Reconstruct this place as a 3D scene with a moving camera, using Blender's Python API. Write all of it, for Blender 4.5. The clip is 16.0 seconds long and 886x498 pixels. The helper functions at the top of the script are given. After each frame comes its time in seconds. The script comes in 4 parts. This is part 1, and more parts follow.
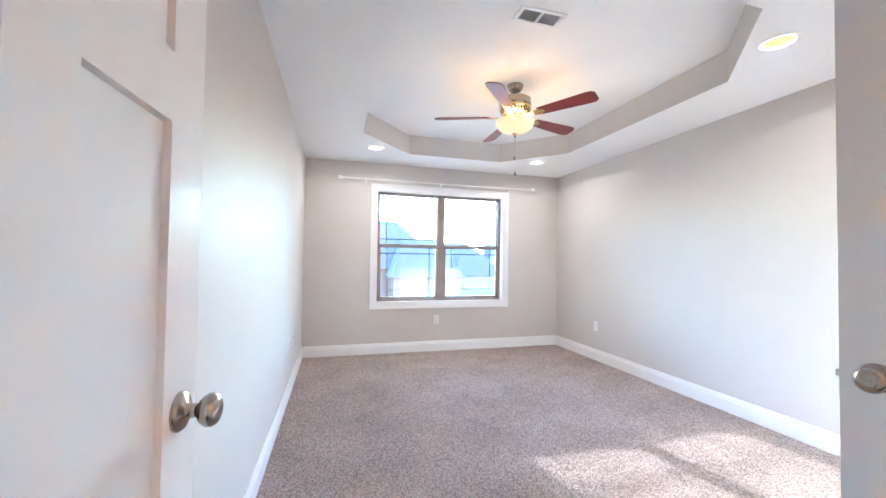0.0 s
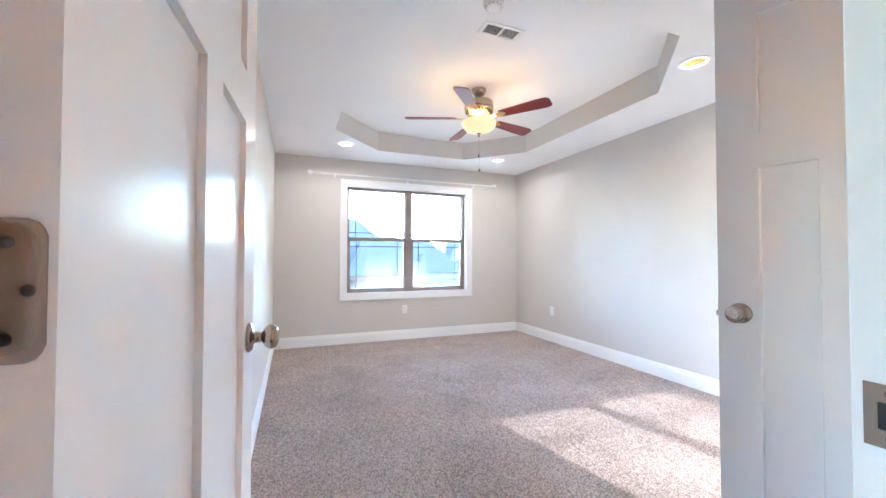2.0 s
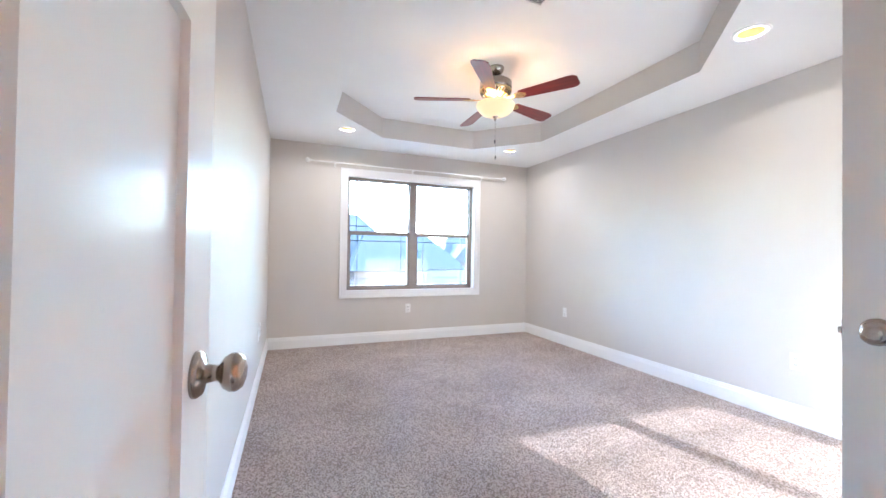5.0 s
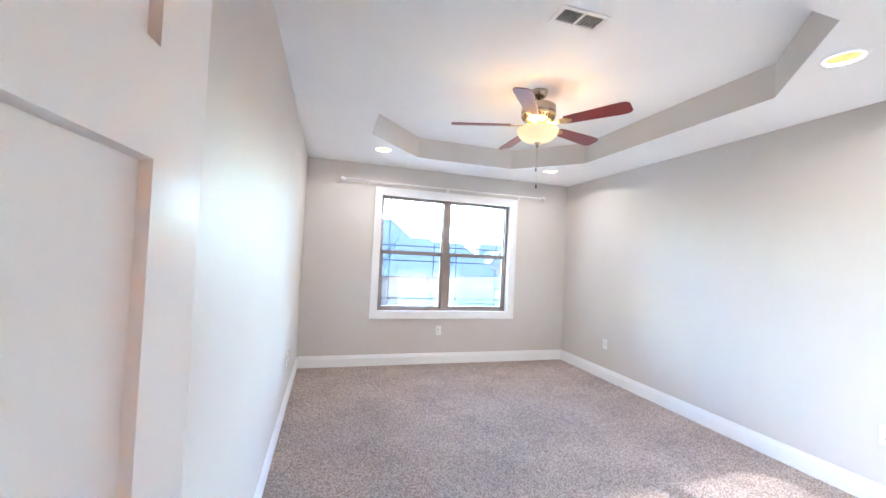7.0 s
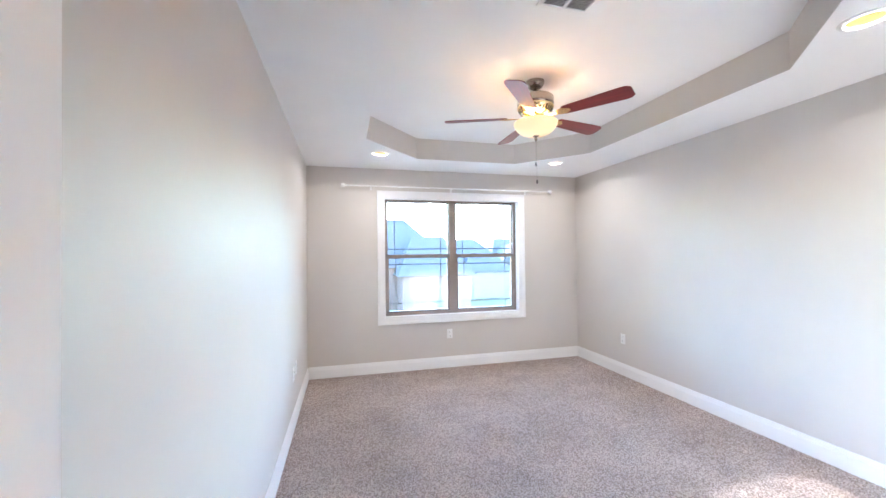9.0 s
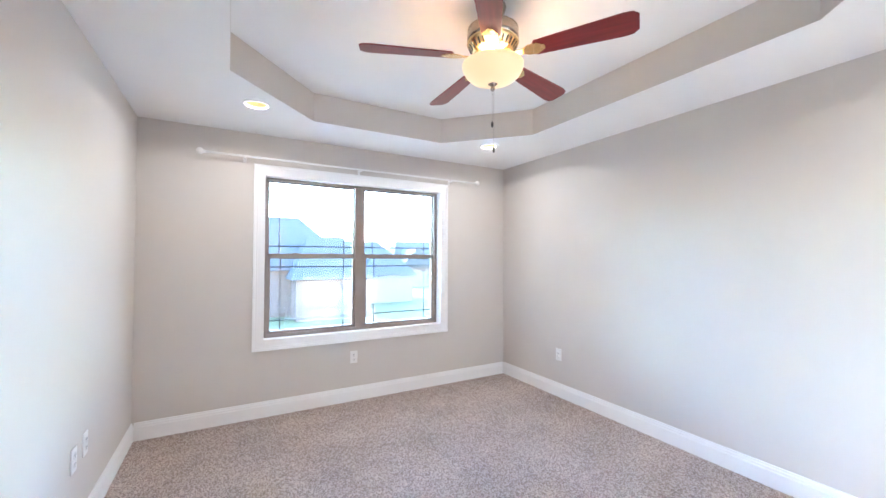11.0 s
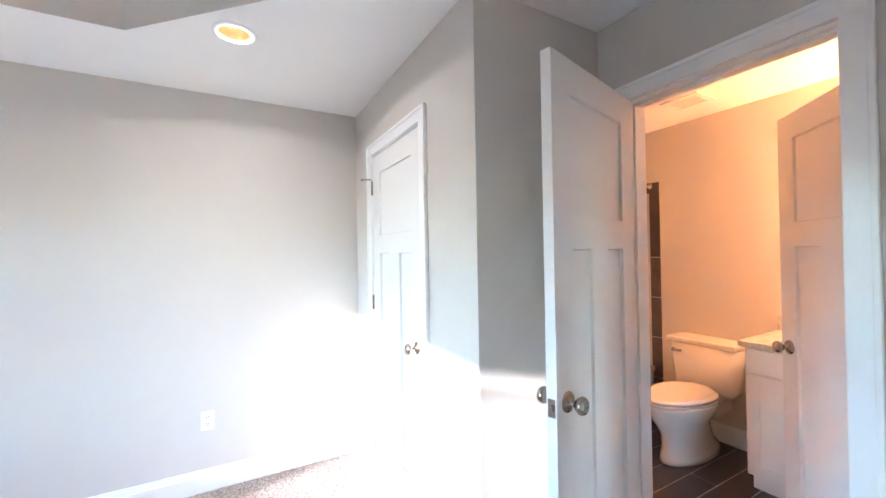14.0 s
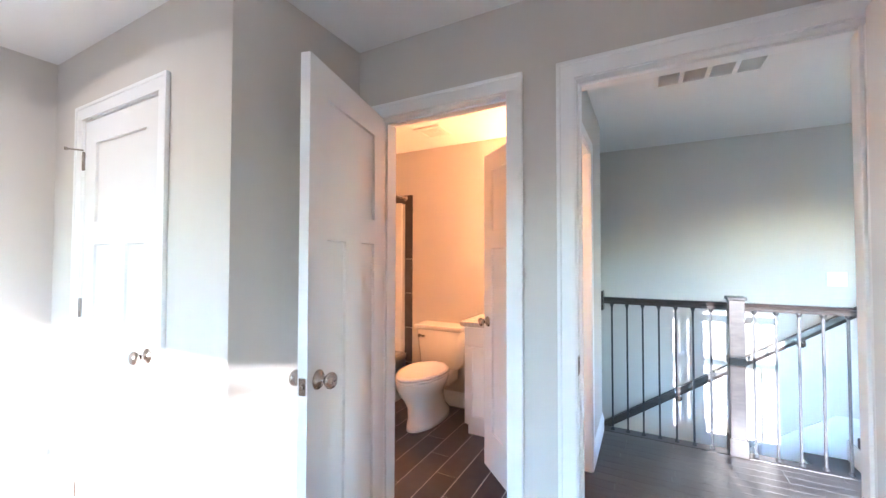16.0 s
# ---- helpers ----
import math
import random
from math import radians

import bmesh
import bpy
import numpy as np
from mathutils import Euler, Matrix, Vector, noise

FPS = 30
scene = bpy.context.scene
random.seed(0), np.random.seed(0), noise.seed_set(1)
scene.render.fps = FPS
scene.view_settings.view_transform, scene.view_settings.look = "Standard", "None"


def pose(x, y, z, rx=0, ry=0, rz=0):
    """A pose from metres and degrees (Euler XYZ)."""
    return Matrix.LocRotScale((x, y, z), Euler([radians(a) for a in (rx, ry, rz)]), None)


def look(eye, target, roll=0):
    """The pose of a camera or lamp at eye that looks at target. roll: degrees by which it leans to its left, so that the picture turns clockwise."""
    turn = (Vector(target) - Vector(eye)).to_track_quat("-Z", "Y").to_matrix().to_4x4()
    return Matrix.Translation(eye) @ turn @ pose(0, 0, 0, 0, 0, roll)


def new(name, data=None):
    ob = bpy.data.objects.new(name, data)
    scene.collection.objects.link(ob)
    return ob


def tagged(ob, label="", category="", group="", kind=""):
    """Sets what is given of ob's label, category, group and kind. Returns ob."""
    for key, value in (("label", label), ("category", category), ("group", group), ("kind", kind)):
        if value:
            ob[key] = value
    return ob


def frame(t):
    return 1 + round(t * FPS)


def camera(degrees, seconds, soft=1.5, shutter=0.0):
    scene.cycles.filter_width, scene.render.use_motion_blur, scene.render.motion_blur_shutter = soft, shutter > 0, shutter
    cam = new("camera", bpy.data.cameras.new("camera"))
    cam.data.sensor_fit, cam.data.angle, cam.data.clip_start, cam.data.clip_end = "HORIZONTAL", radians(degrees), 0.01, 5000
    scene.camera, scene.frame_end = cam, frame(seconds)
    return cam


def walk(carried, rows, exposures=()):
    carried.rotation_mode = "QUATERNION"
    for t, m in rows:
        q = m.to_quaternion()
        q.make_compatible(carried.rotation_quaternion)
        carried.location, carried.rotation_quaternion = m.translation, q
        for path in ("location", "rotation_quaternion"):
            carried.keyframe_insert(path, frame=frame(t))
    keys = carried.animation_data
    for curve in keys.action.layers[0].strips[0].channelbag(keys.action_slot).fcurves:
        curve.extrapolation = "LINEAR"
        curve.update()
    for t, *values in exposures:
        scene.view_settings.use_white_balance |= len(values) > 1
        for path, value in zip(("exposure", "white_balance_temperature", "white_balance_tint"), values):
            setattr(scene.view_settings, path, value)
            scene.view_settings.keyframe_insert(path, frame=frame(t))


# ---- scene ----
from mathutils import geometry

cam = camera(98.8, 16.0)
PATH = [
    (0, (0.375, -0.007, 1.211), (0.917, 1.917, 1.264), 0.8),
    (0.5, (0.384, -0.099, 1.228), (0.934, 1.824, 1.271), 0.0),
    (1, (0.318, -0.114, 1.192), (0.889, 1.802, 1.21), 0.2),
    (1.5, (0.237, -0.175, 1.166), (0.847, 1.73, 1.192), 0.5),
    (2, (0.219, -0.231, 1.131), (0.954, 1.628, 1.175), 0.1),
    (2.5, (0.22, -0.246, 1.115), (1.124, 1.537, 1.149), -0.3),
    (3, (0.209, -0.243, 1.11), (1.192, 1.498, 1.139), -0.1),
    (3.5, (0.209, -0.234, 1.103), (1.231, 1.485, 1.135), 0.1),
    (4, (0.223, -0.142, 1.096), (1.262, 1.567, 1.123), 0.1),
    (4.5, (0.24, -0.005, 1.113), (1.161, 1.77, 1.13), 0.2),
    (4.7, (0.243, 0.043, 1.118), (1.058, 1.869, 1.136), 0.2),
    (6.8, (0.3, 0.25, 1.298), (0.899, 2.158, 1.338), 2.3),
    (7, (0.291, 0.245, 1.34), (0.865, 2.161, 1.384), 2.8),
    (7.5, (0.282, 0.206, 1.382), (0.751, 2.15, 1.432), 1.2),
    (8, (0.289, 0.178, 1.408), (0.728, 2.128, 1.455), 0.4),
    (8.5, (0.347, 0.208, 1.396), (0.813, 2.152, 1.434), 0.2),
    (8.7, (0.375, 0.238, 1.395), (0.858, 2.178, 1.428), -0.2),
    (11, (0.614, 1.267, 1.372), (1.595, 3.009, 1.414), 0.2),
    (11.5, (0.68, 1.42, 1.364), (2.06, 2.866, 1.411), -0.0),
    (12, (0.786, 1.543, 1.365), (2.532, 2.516, 1.399), -0.5),
    (12.5, (0.821, 1.567, 1.397), (2.718, 2.201, 1.434), -0.6),
    (13, (0.802, 1.63, 1.392), (2.802, 1.657, 1.438), -0.4),
    (13.5, (0.773, 1.576, 1.415), (2.689, 1.004, 1.45), -0.7),
    (14, (0.739, 1.48, 1.418), (2.489, 0.513, 1.438), -0.9),
    (14.5, (0.699, 1.403, 1.405), (2.245, 0.135, 1.423), -0.7),
    (15, (0.664, 1.38, 1.402), (2.043, -0.068, 1.427), -0.4),
    (15.5, (0.664, 1.444, 1.392), (1.842, -0.172, 1.429), -0.0),
    (16, (0.615, 1.516, 1.357), (1.555, -0.249, 1.407), 0.1),
]
walk(cam, [(t, look(eye, target, roll)) for t, eye, target, roll in PATH], [(0.0, 7.45, 5850, 13), (11.0, 7.4, 5850, 13), (12.5, 7.2, 5850, 13), (14.0, 7.25, 5900, 13), (16.0, 7.45, 5900, 14)])

# ---- light ----
SUN = Vector((0.21, -1.0, -0.245)).normalized()
sun_data = bpy.data.lights.new("sun", "SUN")
sun_data.energy, sun_data.angle, sun_data.color = 0.142, radians(0.6), (1.0, 0.95, 0.89)
sun_lamp = new("sun", sun_data)
sun_lamp.rotation_euler = SUN.to_track_quat("-Z", "Y").to_euler()

world = bpy.data.worlds.new("sky")
scene.world = world
world.use_nodes = True
wn = world.node_tree
sky = wn.nodes.new("ShaderNodeTexSky")
sky.sky_type, sky.sun_disc = "NISHITA", False
sky.air_density, sky.dust_density, sky.ozone_density = 1.0, 0.0, 2.2
sky.sun_elevation, sky.sun_rotation = math.asin(-SUN.z), math.atan2(-SUN.x, -SUN.y)
wn.links.new(sky.outputs["Color"], wn.nodes["Background"].inputs["Color"])
wn.nodes["Background"].inputs["Strength"].default_value = 0.06


def lamp(name, kind, place, watts, colour, size=0.1, aim=None):
    d = bpy.data.lights.new(name, kind)
    d.energy, d.color = watts, colour
    if kind == "AREA":
        d.shape, d.size = "DISK", size
    else:
        d.shadow_soft_size = size
    ob = new(name, d)
    ob.location = place
    if aim:
        ob.rotation_euler = Vector(aim).to_track_quat("-Z", "Y").to_euler()
    return ob


# ---- materials ----
def material(name):
    m = bpy.data.materials.new(name)
    m.use_nodes = True
    return m, m.node_tree, m.node_tree.nodes["Principled BSDF"]


def surf(name, c1, c2, scale=6.0, rough=0.6, bump=0.0, fine=120.0, metal=0.0, coat=0.0, stretch=(1, 1, 1), rvar=0.06, coatrough=0.1):
    """Two-scale mottled surface: broad tone variation, fine relief, uneven gloss."""
    m, t, b = material(name)
    tex = t.nodes.new("ShaderNodeTexCoord")
    mp = t.nodes.new("ShaderNodeMapping")
    mp.inputs["Scale"].default_value = stretch
    t.links.new(tex.outputs["Object"], mp.inputs["Vector"])
    n1 = t.nodes.new("ShaderNodeTexNoise")
    n1.inputs["Scale"].default_value, n1.inputs["Detail"].default_value = scale, 6
    t.links.new(mp.outputs["Vector"], n1.inputs["Vector"])
    mix = t.nodes.new("ShaderNodeMix")
    mix.data_type = "RGBA"
    mix.inputs["A"].default_value, mix.inputs["B"].default_value = (*c1, 1), (*c2, 1)
    ramp = t.nodes.new("ShaderNodeMapRange")
    ramp.inputs["From Min"].default_value, ramp.inputs["From Max"].default_value = 0.3, 0.7
    t.links.new(n1.outputs["Fac"], ramp.inputs["Value"])
    t.links.new(ramp.outputs["Result"], mix.inputs["Factor"])
    t.links.new(mix.outputs["Result"], b.inputs["Base Color"])
    n2 = t.nodes.new("ShaderNodeTexNoise")
    n2.inputs["Scale"].default_value, n2.inputs["Detail"].default_value = fine, 4
    t.links.new(mp.outputs["Vector"], n2.inputs["Vector"])
    rr = t.nodes.new("ShaderNodeMapRange")
    rr.inputs["To Min"].default_value, rr.inputs["To Max"].default_value = max(0.02, rough - rvar), min(1, rough + rvar)
    t.links.new(n1.outputs["Fac"], rr.inputs["Value"])
    t.links.new(rr.outputs["Result"], b.inputs["Roughness"])
    b.inputs["Metallic"].default_value = metal
    b.inputs["Coat Weight"].default_value = coat
    b.inputs["Coat Roughness"].default_value = coatrough
    if bump:
        bp = t.nodes.new("ShaderNodeBump")
        bp.inputs["Strength"].default_value, bp.inputs["Distance"].default_value = bump, 0.002
        t.links.new(n2.outputs["Fac"], bp.inputs["Height"])
        t.links.new(bp.outputs["Normal"], b.inputs["Normal"])
    return m


def per_piece(m, amount=0.25):
    """Each separate piece of this material takes a slightly different tone."""
    t = m.node_tree
    b = t.nodes["Principled BSDF"]
    link = b.inputs["Base Color"].links[0]
    src = link.from_socket
    info = t.nodes.new("ShaderNodeObjectInfo")
    mr = t.nodes.new("ShaderNodeMapRange")
    mr.inputs["To Min"].default_value, mr.inputs["To Max"].default_value = 1 - amount, 1 + amount
    hs = t.nodes.new("ShaderNodeHueSaturation")
    t.links.new(info.outputs["Random"], mr.inputs["Value"])
    t.links.new(mr.outputs["Result"], hs.inputs["Value"])
    t.links.new(src, hs.inputs["Color"])
    t.links.new(hs.outputs["Color"], b.inputs["Base Color"])
    return m


def glow(name, colour, strength, base=(0.9, 0.85, 0.75)):
    m, t, b = material(name)
    b.inputs["Base Color"].default_value = (*base, 1)
    b.inputs["Emission Color"].default_value = (*colour, 1)
    b.inputs["Emission Strength"].default_value = strength
    b.inputs["Roughness"].default_value = 0.3
    return m


def glass_pane():
    m, t, b = material("window_glass")
    t.nodes.remove(b)
    tr, gl, fr, mx = (t.nodes.new(k) for k in ("ShaderNodeBsdfTransparent", "ShaderNodeBsdfGlossy", "ShaderNodeFresnel", "ShaderNodeMixShader"))
    tr.inputs["Color"].default_value = (0.93, 0.96, 0.97, 1)
    gl.inputs["Roughness"].default_value = 0.02
    fr.inputs["IOR"].default_value = 1.6
    t.links.new(fr.outputs["Fac"], mx.inputs["Fac"])
    t.links.new(tr.outputs["BSDF"], mx.inputs[1])
    t.links.new(gl.outputs["BSDF"], mx.inputs[2])
    t.links.new(mx.outputs["Shader"], t.nodes["Material Output"].inputs["Surface"])
    return m


def carpet_material():
    """Loop pile in mixed cream and brown yarns; each tuft has its own tone."""
    m, t, b = material("taupe_loop_carpet")
    geo = t.nodes.new("ShaderNodeNewGeometry")
    tex = t.nodes.new("ShaderNodeTexCoord")
    n1 = t.nodes.new("ShaderNodeTexNoise")
    n1.inputs["Scale"].default_value, n1.inputs["Detail"].default_value = 2.2, 5
    n2 = t.nodes.new("ShaderNodeTexNoise")
    n2.inputs["Scale"].default_value, n2.inputs["Detail"].default_value = 140, 3
    for n in (n1, n2):
        t.links.new(tex.outputs["Object"], n.inputs["Vector"])
    add = t.nodes.new("ShaderNodeMath")
    add.operation = "MULTIPLY_ADD"
    add.inputs[1].default_value = 0.4
    t.links.new(n2.outputs["Fac"], add.inputs[0])
    half = t.nodes.new("ShaderNodeMath")
    half.operation = "MULTIPLY"
    half.inputs[1].default_value = 0.8
    t.links.new(geo.outputs["Random Per Island"], half.inputs[0])
    t.links.new(half.outputs[0], add.inputs[2])
    ramp = t.nodes.new("ShaderNodeValToRGB")
    e = ramp.color_ramp.elements
    e[0].position, e[0].color = 0.30, (0.31, 0.248, 0.22, 1)
    e[1].position, e[1].color = 0.92, (0.64, 0.55, 0.50, 1)
    mid = ramp.color_ramp.elements.new(0.6)
    mid.color = (0.46, 0.378, 0.338, 1)
    t.links.new(add.outputs[0], ramp.inputs["Fac"])
    hs = t.nodes.new("ShaderNodeHueSaturation")
    mr = t.nodes.new("ShaderNodeMapRange")
    mr.inputs["From Min"].default_value, mr.inputs["From Max"].default_value = 0.3, 0.7
    mr.inputs["To Min"].default_value, mr.inputs["To Max"].default_value = 0.86, 1.12
    t.links.new(n1.outputs["Fac"], mr.inputs["Value"])
    t.links.new(mr.outputs["Result"], hs.inputs["Value"])
    t.links.new(ramp.outputs["Color"], hs.inputs["Color"])
    t.links.new(hs.outputs["Color"], b.inputs["Base Color"])
    b.inputs["Roughness"].default_value = 1.0
    b.inputs["Specular IOR Level"].default_value = 0.1
    return m


def marble_material():
    m = surf("grey_marble", (0.75, 0.73, 0.7), (0.5, 0.48, 0.46), 9, 0.15, 0, 60)
    n = [x for x in m.node_tree.nodes if x.type == "TEX_NOISE"][0]
    n.inputs["Distortion"].default_value = 2.5
    return m


PAINT = surf("greige_wall_paint", (0.65, 0.608, 0.565), (0.675, 0.633, 0.59), 1.5, 0.55, 0.12, 260, rvar=0.05)
HALLPAINT = surf("grey_hall_paint", (0.61, 0.57, 0.53), (0.635, 0.595, 0.555), 1.5, 0.5, 0.12, 260)
PAINT.node_tree.nodes["Principled BSDF"].inputs["IOR"].default_value = 1.2
CEIL = surf("white_ceiling_paint", (0.87, 0.86, 0.85), (0.90, 0.89, 0.88), 2, 0.75, 0.2, 180)
TRIM = surf("white_trim_paint", (0.88, 0.875, 0.87), (0.91, 0.905, 0.90), 3, 0.3, 0.04, 90, rvar=0.04)
DOOR = surf("white_door_paint", (0.81, 0.80, 0.79), (0.84, 0.83, 0.82), 2.5, 0.24, 0.03, 60, stretch=(1, 1, 0.2), rvar=0.03)
DOOR.node_tree.nodes["Principled BSDF"].inputs["IOR"].default_value = 1.055
DOOR.node_tree.nodes["Principled BSDF"].inputs["Specular IOR Level"].default_value = 0.5
NICKEL = surf("brushed_nickel", (0.40, 0.35, 0.31), (0.43, 0.38, 0.34), 15, 0.22, 0.05, 300, metal=1.0)
DARKMETAL = surf("dark_steel", (0.06, 0.06, 0.06), (0.1, 0.1, 0.1), 40, 0.4, 0, 100, metal=0.8)
# Fan metal with the lamp's gold reflection put into its colour.
LAMPGOLD = surf("lamp_glow_gold_metal", (0.75, 0.55, 0.28), (0.85, 0.65, 0.36), 40, 0.25, 0, 100, metal=1.0)
CHERRY = surf("cherry_blade_wood", (0.16, 0.012, 0.014), (0.26, 0.022, 0.024), 10, 0.3, 0.03, 80, coat=0.4, stretch=(0.3, 4, 4))
BRONZE = surf("taupe_window_vinyl", (0.25, 0.205, 0.18), (0.30, 0.245, 0.215), 8, 0.4, 0.03, 120)
GRILLE = surf("dark_grille_bar", (0.05, 0.048, 0.05), (0.07, 0.066, 0.066), 8, 0.5, 0, 90)
PLASTIC = surf("white_plastic", (0.83, 0.82, 0.80), (0.86, 0.85, 0.83), 12, 0.3, 0, 90)
# Near-black colour standing for the shade inside slots, holes and ducts.
OPENSHADE = surf("opening_shade", (0.03, 0.03, 0.03), (0.05, 0.05, 0.05), 12, 0.7, 0, 90)
CARPET = carpet_material()
WOOD = per_piece(surf("dark_oak_floor", (0.052, 0.038, 0.033), (0.085, 0.064, 0.055), 9, 0.32, 0.02, 70, coat=0.15, stretch=(0.6, 7, 7)), 0.14)
RAILWOOD = surf("espresso_rail_wood", (0.022, 0.018, 0.018), (0.045, 0.036, 0.034), 10, 0.35, 0.03, 80, stretch=(1, 5, 5))
IRON = surf("black_iron", (0.03, 0.03, 0.033), (0.05, 0.05, 0.055), 30, 0.45, 0.05, 150, metal=0.3)
TILE = per_piece(surf("slate_floor_tile", (0.055, 0.046, 0.053), (0.095, 0.08, 0.09), 7, 0.35, 0.12, 90), 0.22)
GROUT = surf("pale_grout", (0.50, 0.47, 0.45), (0.56, 0.53, 0.50), 30, 0.9, 0.2, 200)
PORCELAIN = surf("white_porcelain", (0.83, 0.80, 0.76), (0.86, 0.83, 0.79), 4, 0.1, 0, 60, rvar=0.03)
ACRYLIC = surf("white_acrylic", (0.80, 0.78, 0.75), (0.83, 0.81, 0.78), 3, 0.18, 0, 60)
MARBLE = marble_material()
GLASS = glass_pane()
BOWL = glow("lit_amber_glass", (1.0, 0.62, 0.30), 0.0048, (0.85, 0.68, 0.44))
CANLIT = glow("lit_bulb_face", (1.0, 0.86, 0.66), 0.016)
BAFFLE = surf("cream_can_reflector", (0.62, 0.42, 0.20), (0.66, 0.46, 0.23), 20, 0.45, 0, 60)
GRASS = surf("winter_lawn", (0.06, 0.06, 0.018), (0.10, 0.095, 0.032), 0.6, 0.95, 0.6, 25)
ROAD = surf("pale_concrete_road", (0.085, 0.083, 0.08), (0.11, 0.107, 0.102), 0.8, 0.9, 0.3, 40)
BRICK = surf("house_brick", (0.075, 0.048, 0.04), (0.11, 0.072, 0.056), 3, 0.9, 0.4, 30)
SIDING = surf("house_siding", (0.075, 0.07, 0.066), (0.105, 0.098, 0.092), 1.5, 0.7, 0.2, 20)
SHINGLE = surf("roof_shingle", (0.024, 0.024, 0.026), (0.042, 0.041, 0.043), 2.5, 0.9, 0.5, 18)
FENCEWOOD = surf("fence_wood", (0.11, 0.078, 0.058), (0.17, 0.125, 0.09), 2, 0.85, 0.3, 20, stretch=(3, 3, 0.5))
DARKGLASS = surf("far_window_glass", (0.05, 0.06, 0.075), (0.08, 0.09, 0.11), 1, 0.1, 0, 20)


# ---- mesh helpers ----
def box(bm, a, b, bevel=0.0):
    """An axis-aligned block between two corners, optionally with rounded edges."""
    lo = [min(p, q) for p, q in zip(a, b)]
    hi = [max(p, q) for p, q in zip(a, b)]
    r = bmesh.ops.create_cube(bm, size=1.0)
    vs = r["verts"]
    for v in vs:
        v.co = Vector([lo[i] + (v.co[i] + 0.5) * (hi[i] - lo[i]) for i in range(3)])
    if bevel:
        es = {e for v in vs for e in v.link_edges}
        bmesh.ops.bevel(bm, geom=list(es), offset=bevel, segments=2, affect="EDGES", profile=0.5)
    return bm


def block(a, b, bevel=0.0):
    return box(bmesh.new(), a, b, bevel)


def lathe(bm, profile, seg=24, m=Matrix()):
    """Turns (radius, height) pairs round the z axis of m."""
    rings = []
    for r, z in profile:
        if r < 1e-5:
            rings.append([bm.verts.new(m @ Vector((0, 0, z)))])
        else:
            rings.append([bm.verts.new(m @ Vector((r * math.cos(2 * math.pi * i / seg), r * math.sin(2 * math.pi * i / seg), z))) for i in range(seg)])
    for p, q in zip(rings, rings[1:]):
        for i in range(seg):
            j = (i + 1) % seg
            f = [p[i % len(p)], p[j % len(p)], q[j % len(q)], q[i % len(q)]]
            f = list(dict.fromkeys(f))
            if len(f) > 2:
                bm.faces.new(f).smooth = True
    return bm


def loft(bm, rings, cap=True):
    """Skins a run of equal closed loops of points."""
    vs = [[bm.verts.new(p) for p in ring] for ring in rings]
    n = len(vs[0])
    for p, q in zip(vs, vs[1:]):
        for i in range(n):
            bm.faces.new((p[i], p[(i + 1) % n], q[(i + 1) % n], q[i])).smooth = True
    if cap:
        bm.faces.new(vs[0][::-1])
        bm.faces.new(vs[-1])
    return bm


def oval(cx, cy, rx, ry, z, n=28, egg=0.0):
    return [(cx + rx * math.cos(a) * (1 - egg * math.sin(a)), cy + ry * math.sin(a), z) for a in (2 * math.pi * i / n for i in range(n))]


def prism(bm, outline, lo, hi, axis=2):
    """Extrudes a flat outline of (u, v) along an axis."""
    def at(u, v, w):
        return {0: (w, u, v), 1: (u, w, v), 2: (u, v, w)}[axis]
    a = [bm.verts.new(at(u, v, lo)) for u, v in outline]
    b = [bm.verts.new(at(u, v, hi)) for u, v in outline]
    n = len(a)
    bm.faces.new(a)
    bm.faces.new(b[::-1])
    for i in range(n):
        bm.faces.new((a[i], b[i], b[(i + 1) % n], a[(i + 1) % n]))
    return bm


def mesh_of(name, bm, mat):
    bmesh.ops.recalc_face_normals(bm, faces=bm.faces)
    me = bpy.data.meshes.new(name)
    bm.to_mesh(me)
    bm.free()
    for x in mat if isinstance(mat, (list, tuple)) else [mat]:
        me.materials.append(x)
    return me


def part(name, bm, mat, parent, label=""):
    ob = new(name, mesh_of(name, bm, mat))
    ob.parent = parent
    return tagged(ob, label)


def share(name, me, parent, m):
    ob = new(name, me)
    ob.parent = parent
    ob.matrix_basis = m
    return ob


def thing(name, m, label, category, group="", kind=""):
    ob = new(name)
    ob.empty_display_size = 0.1
    ob.matrix_basis = m
    return tagged(ob, label, category, group, kind)


def solid(name, bm, mat, label, category, kind="structure", group=""):
    return tagged(new(name, mesh_of(name, bm, mat)), label, category, group, kind)


# ---- plan ----
W, L, H, TRAY = 3.465, 4.863, 2.42, 2.64          # bedroom width, depth, ceiling, raised ceiling
YE, YC, XC = 0.005, 0.688, 1.91                   # entry wall, closet front, closet side
E0, E1 = 0.042, 0.843                             # entry opening
B0, B1 = 1.122, 1.768                             # bathroom opening
C0, C1 = 2.385, 3.10                              # closet opening
DH = 2.045                                        # opening height
WX0, WX1, WZ0, WZ1 = 0.875, 2.605, 0.655, 2.07    # window opening
YF = -2.57                                        # far hall wall
YB = -1.65                                        # bathroom back wall
T = 0.12
J = 0.018                                         # jamb thickness


def wall(name, bm_boxes, mat, label):
    bm = bmesh.new()
    for a, b in bm_boxes:
        box(bm, a, b)
    return solid(name, bm, mat, label, "wall")


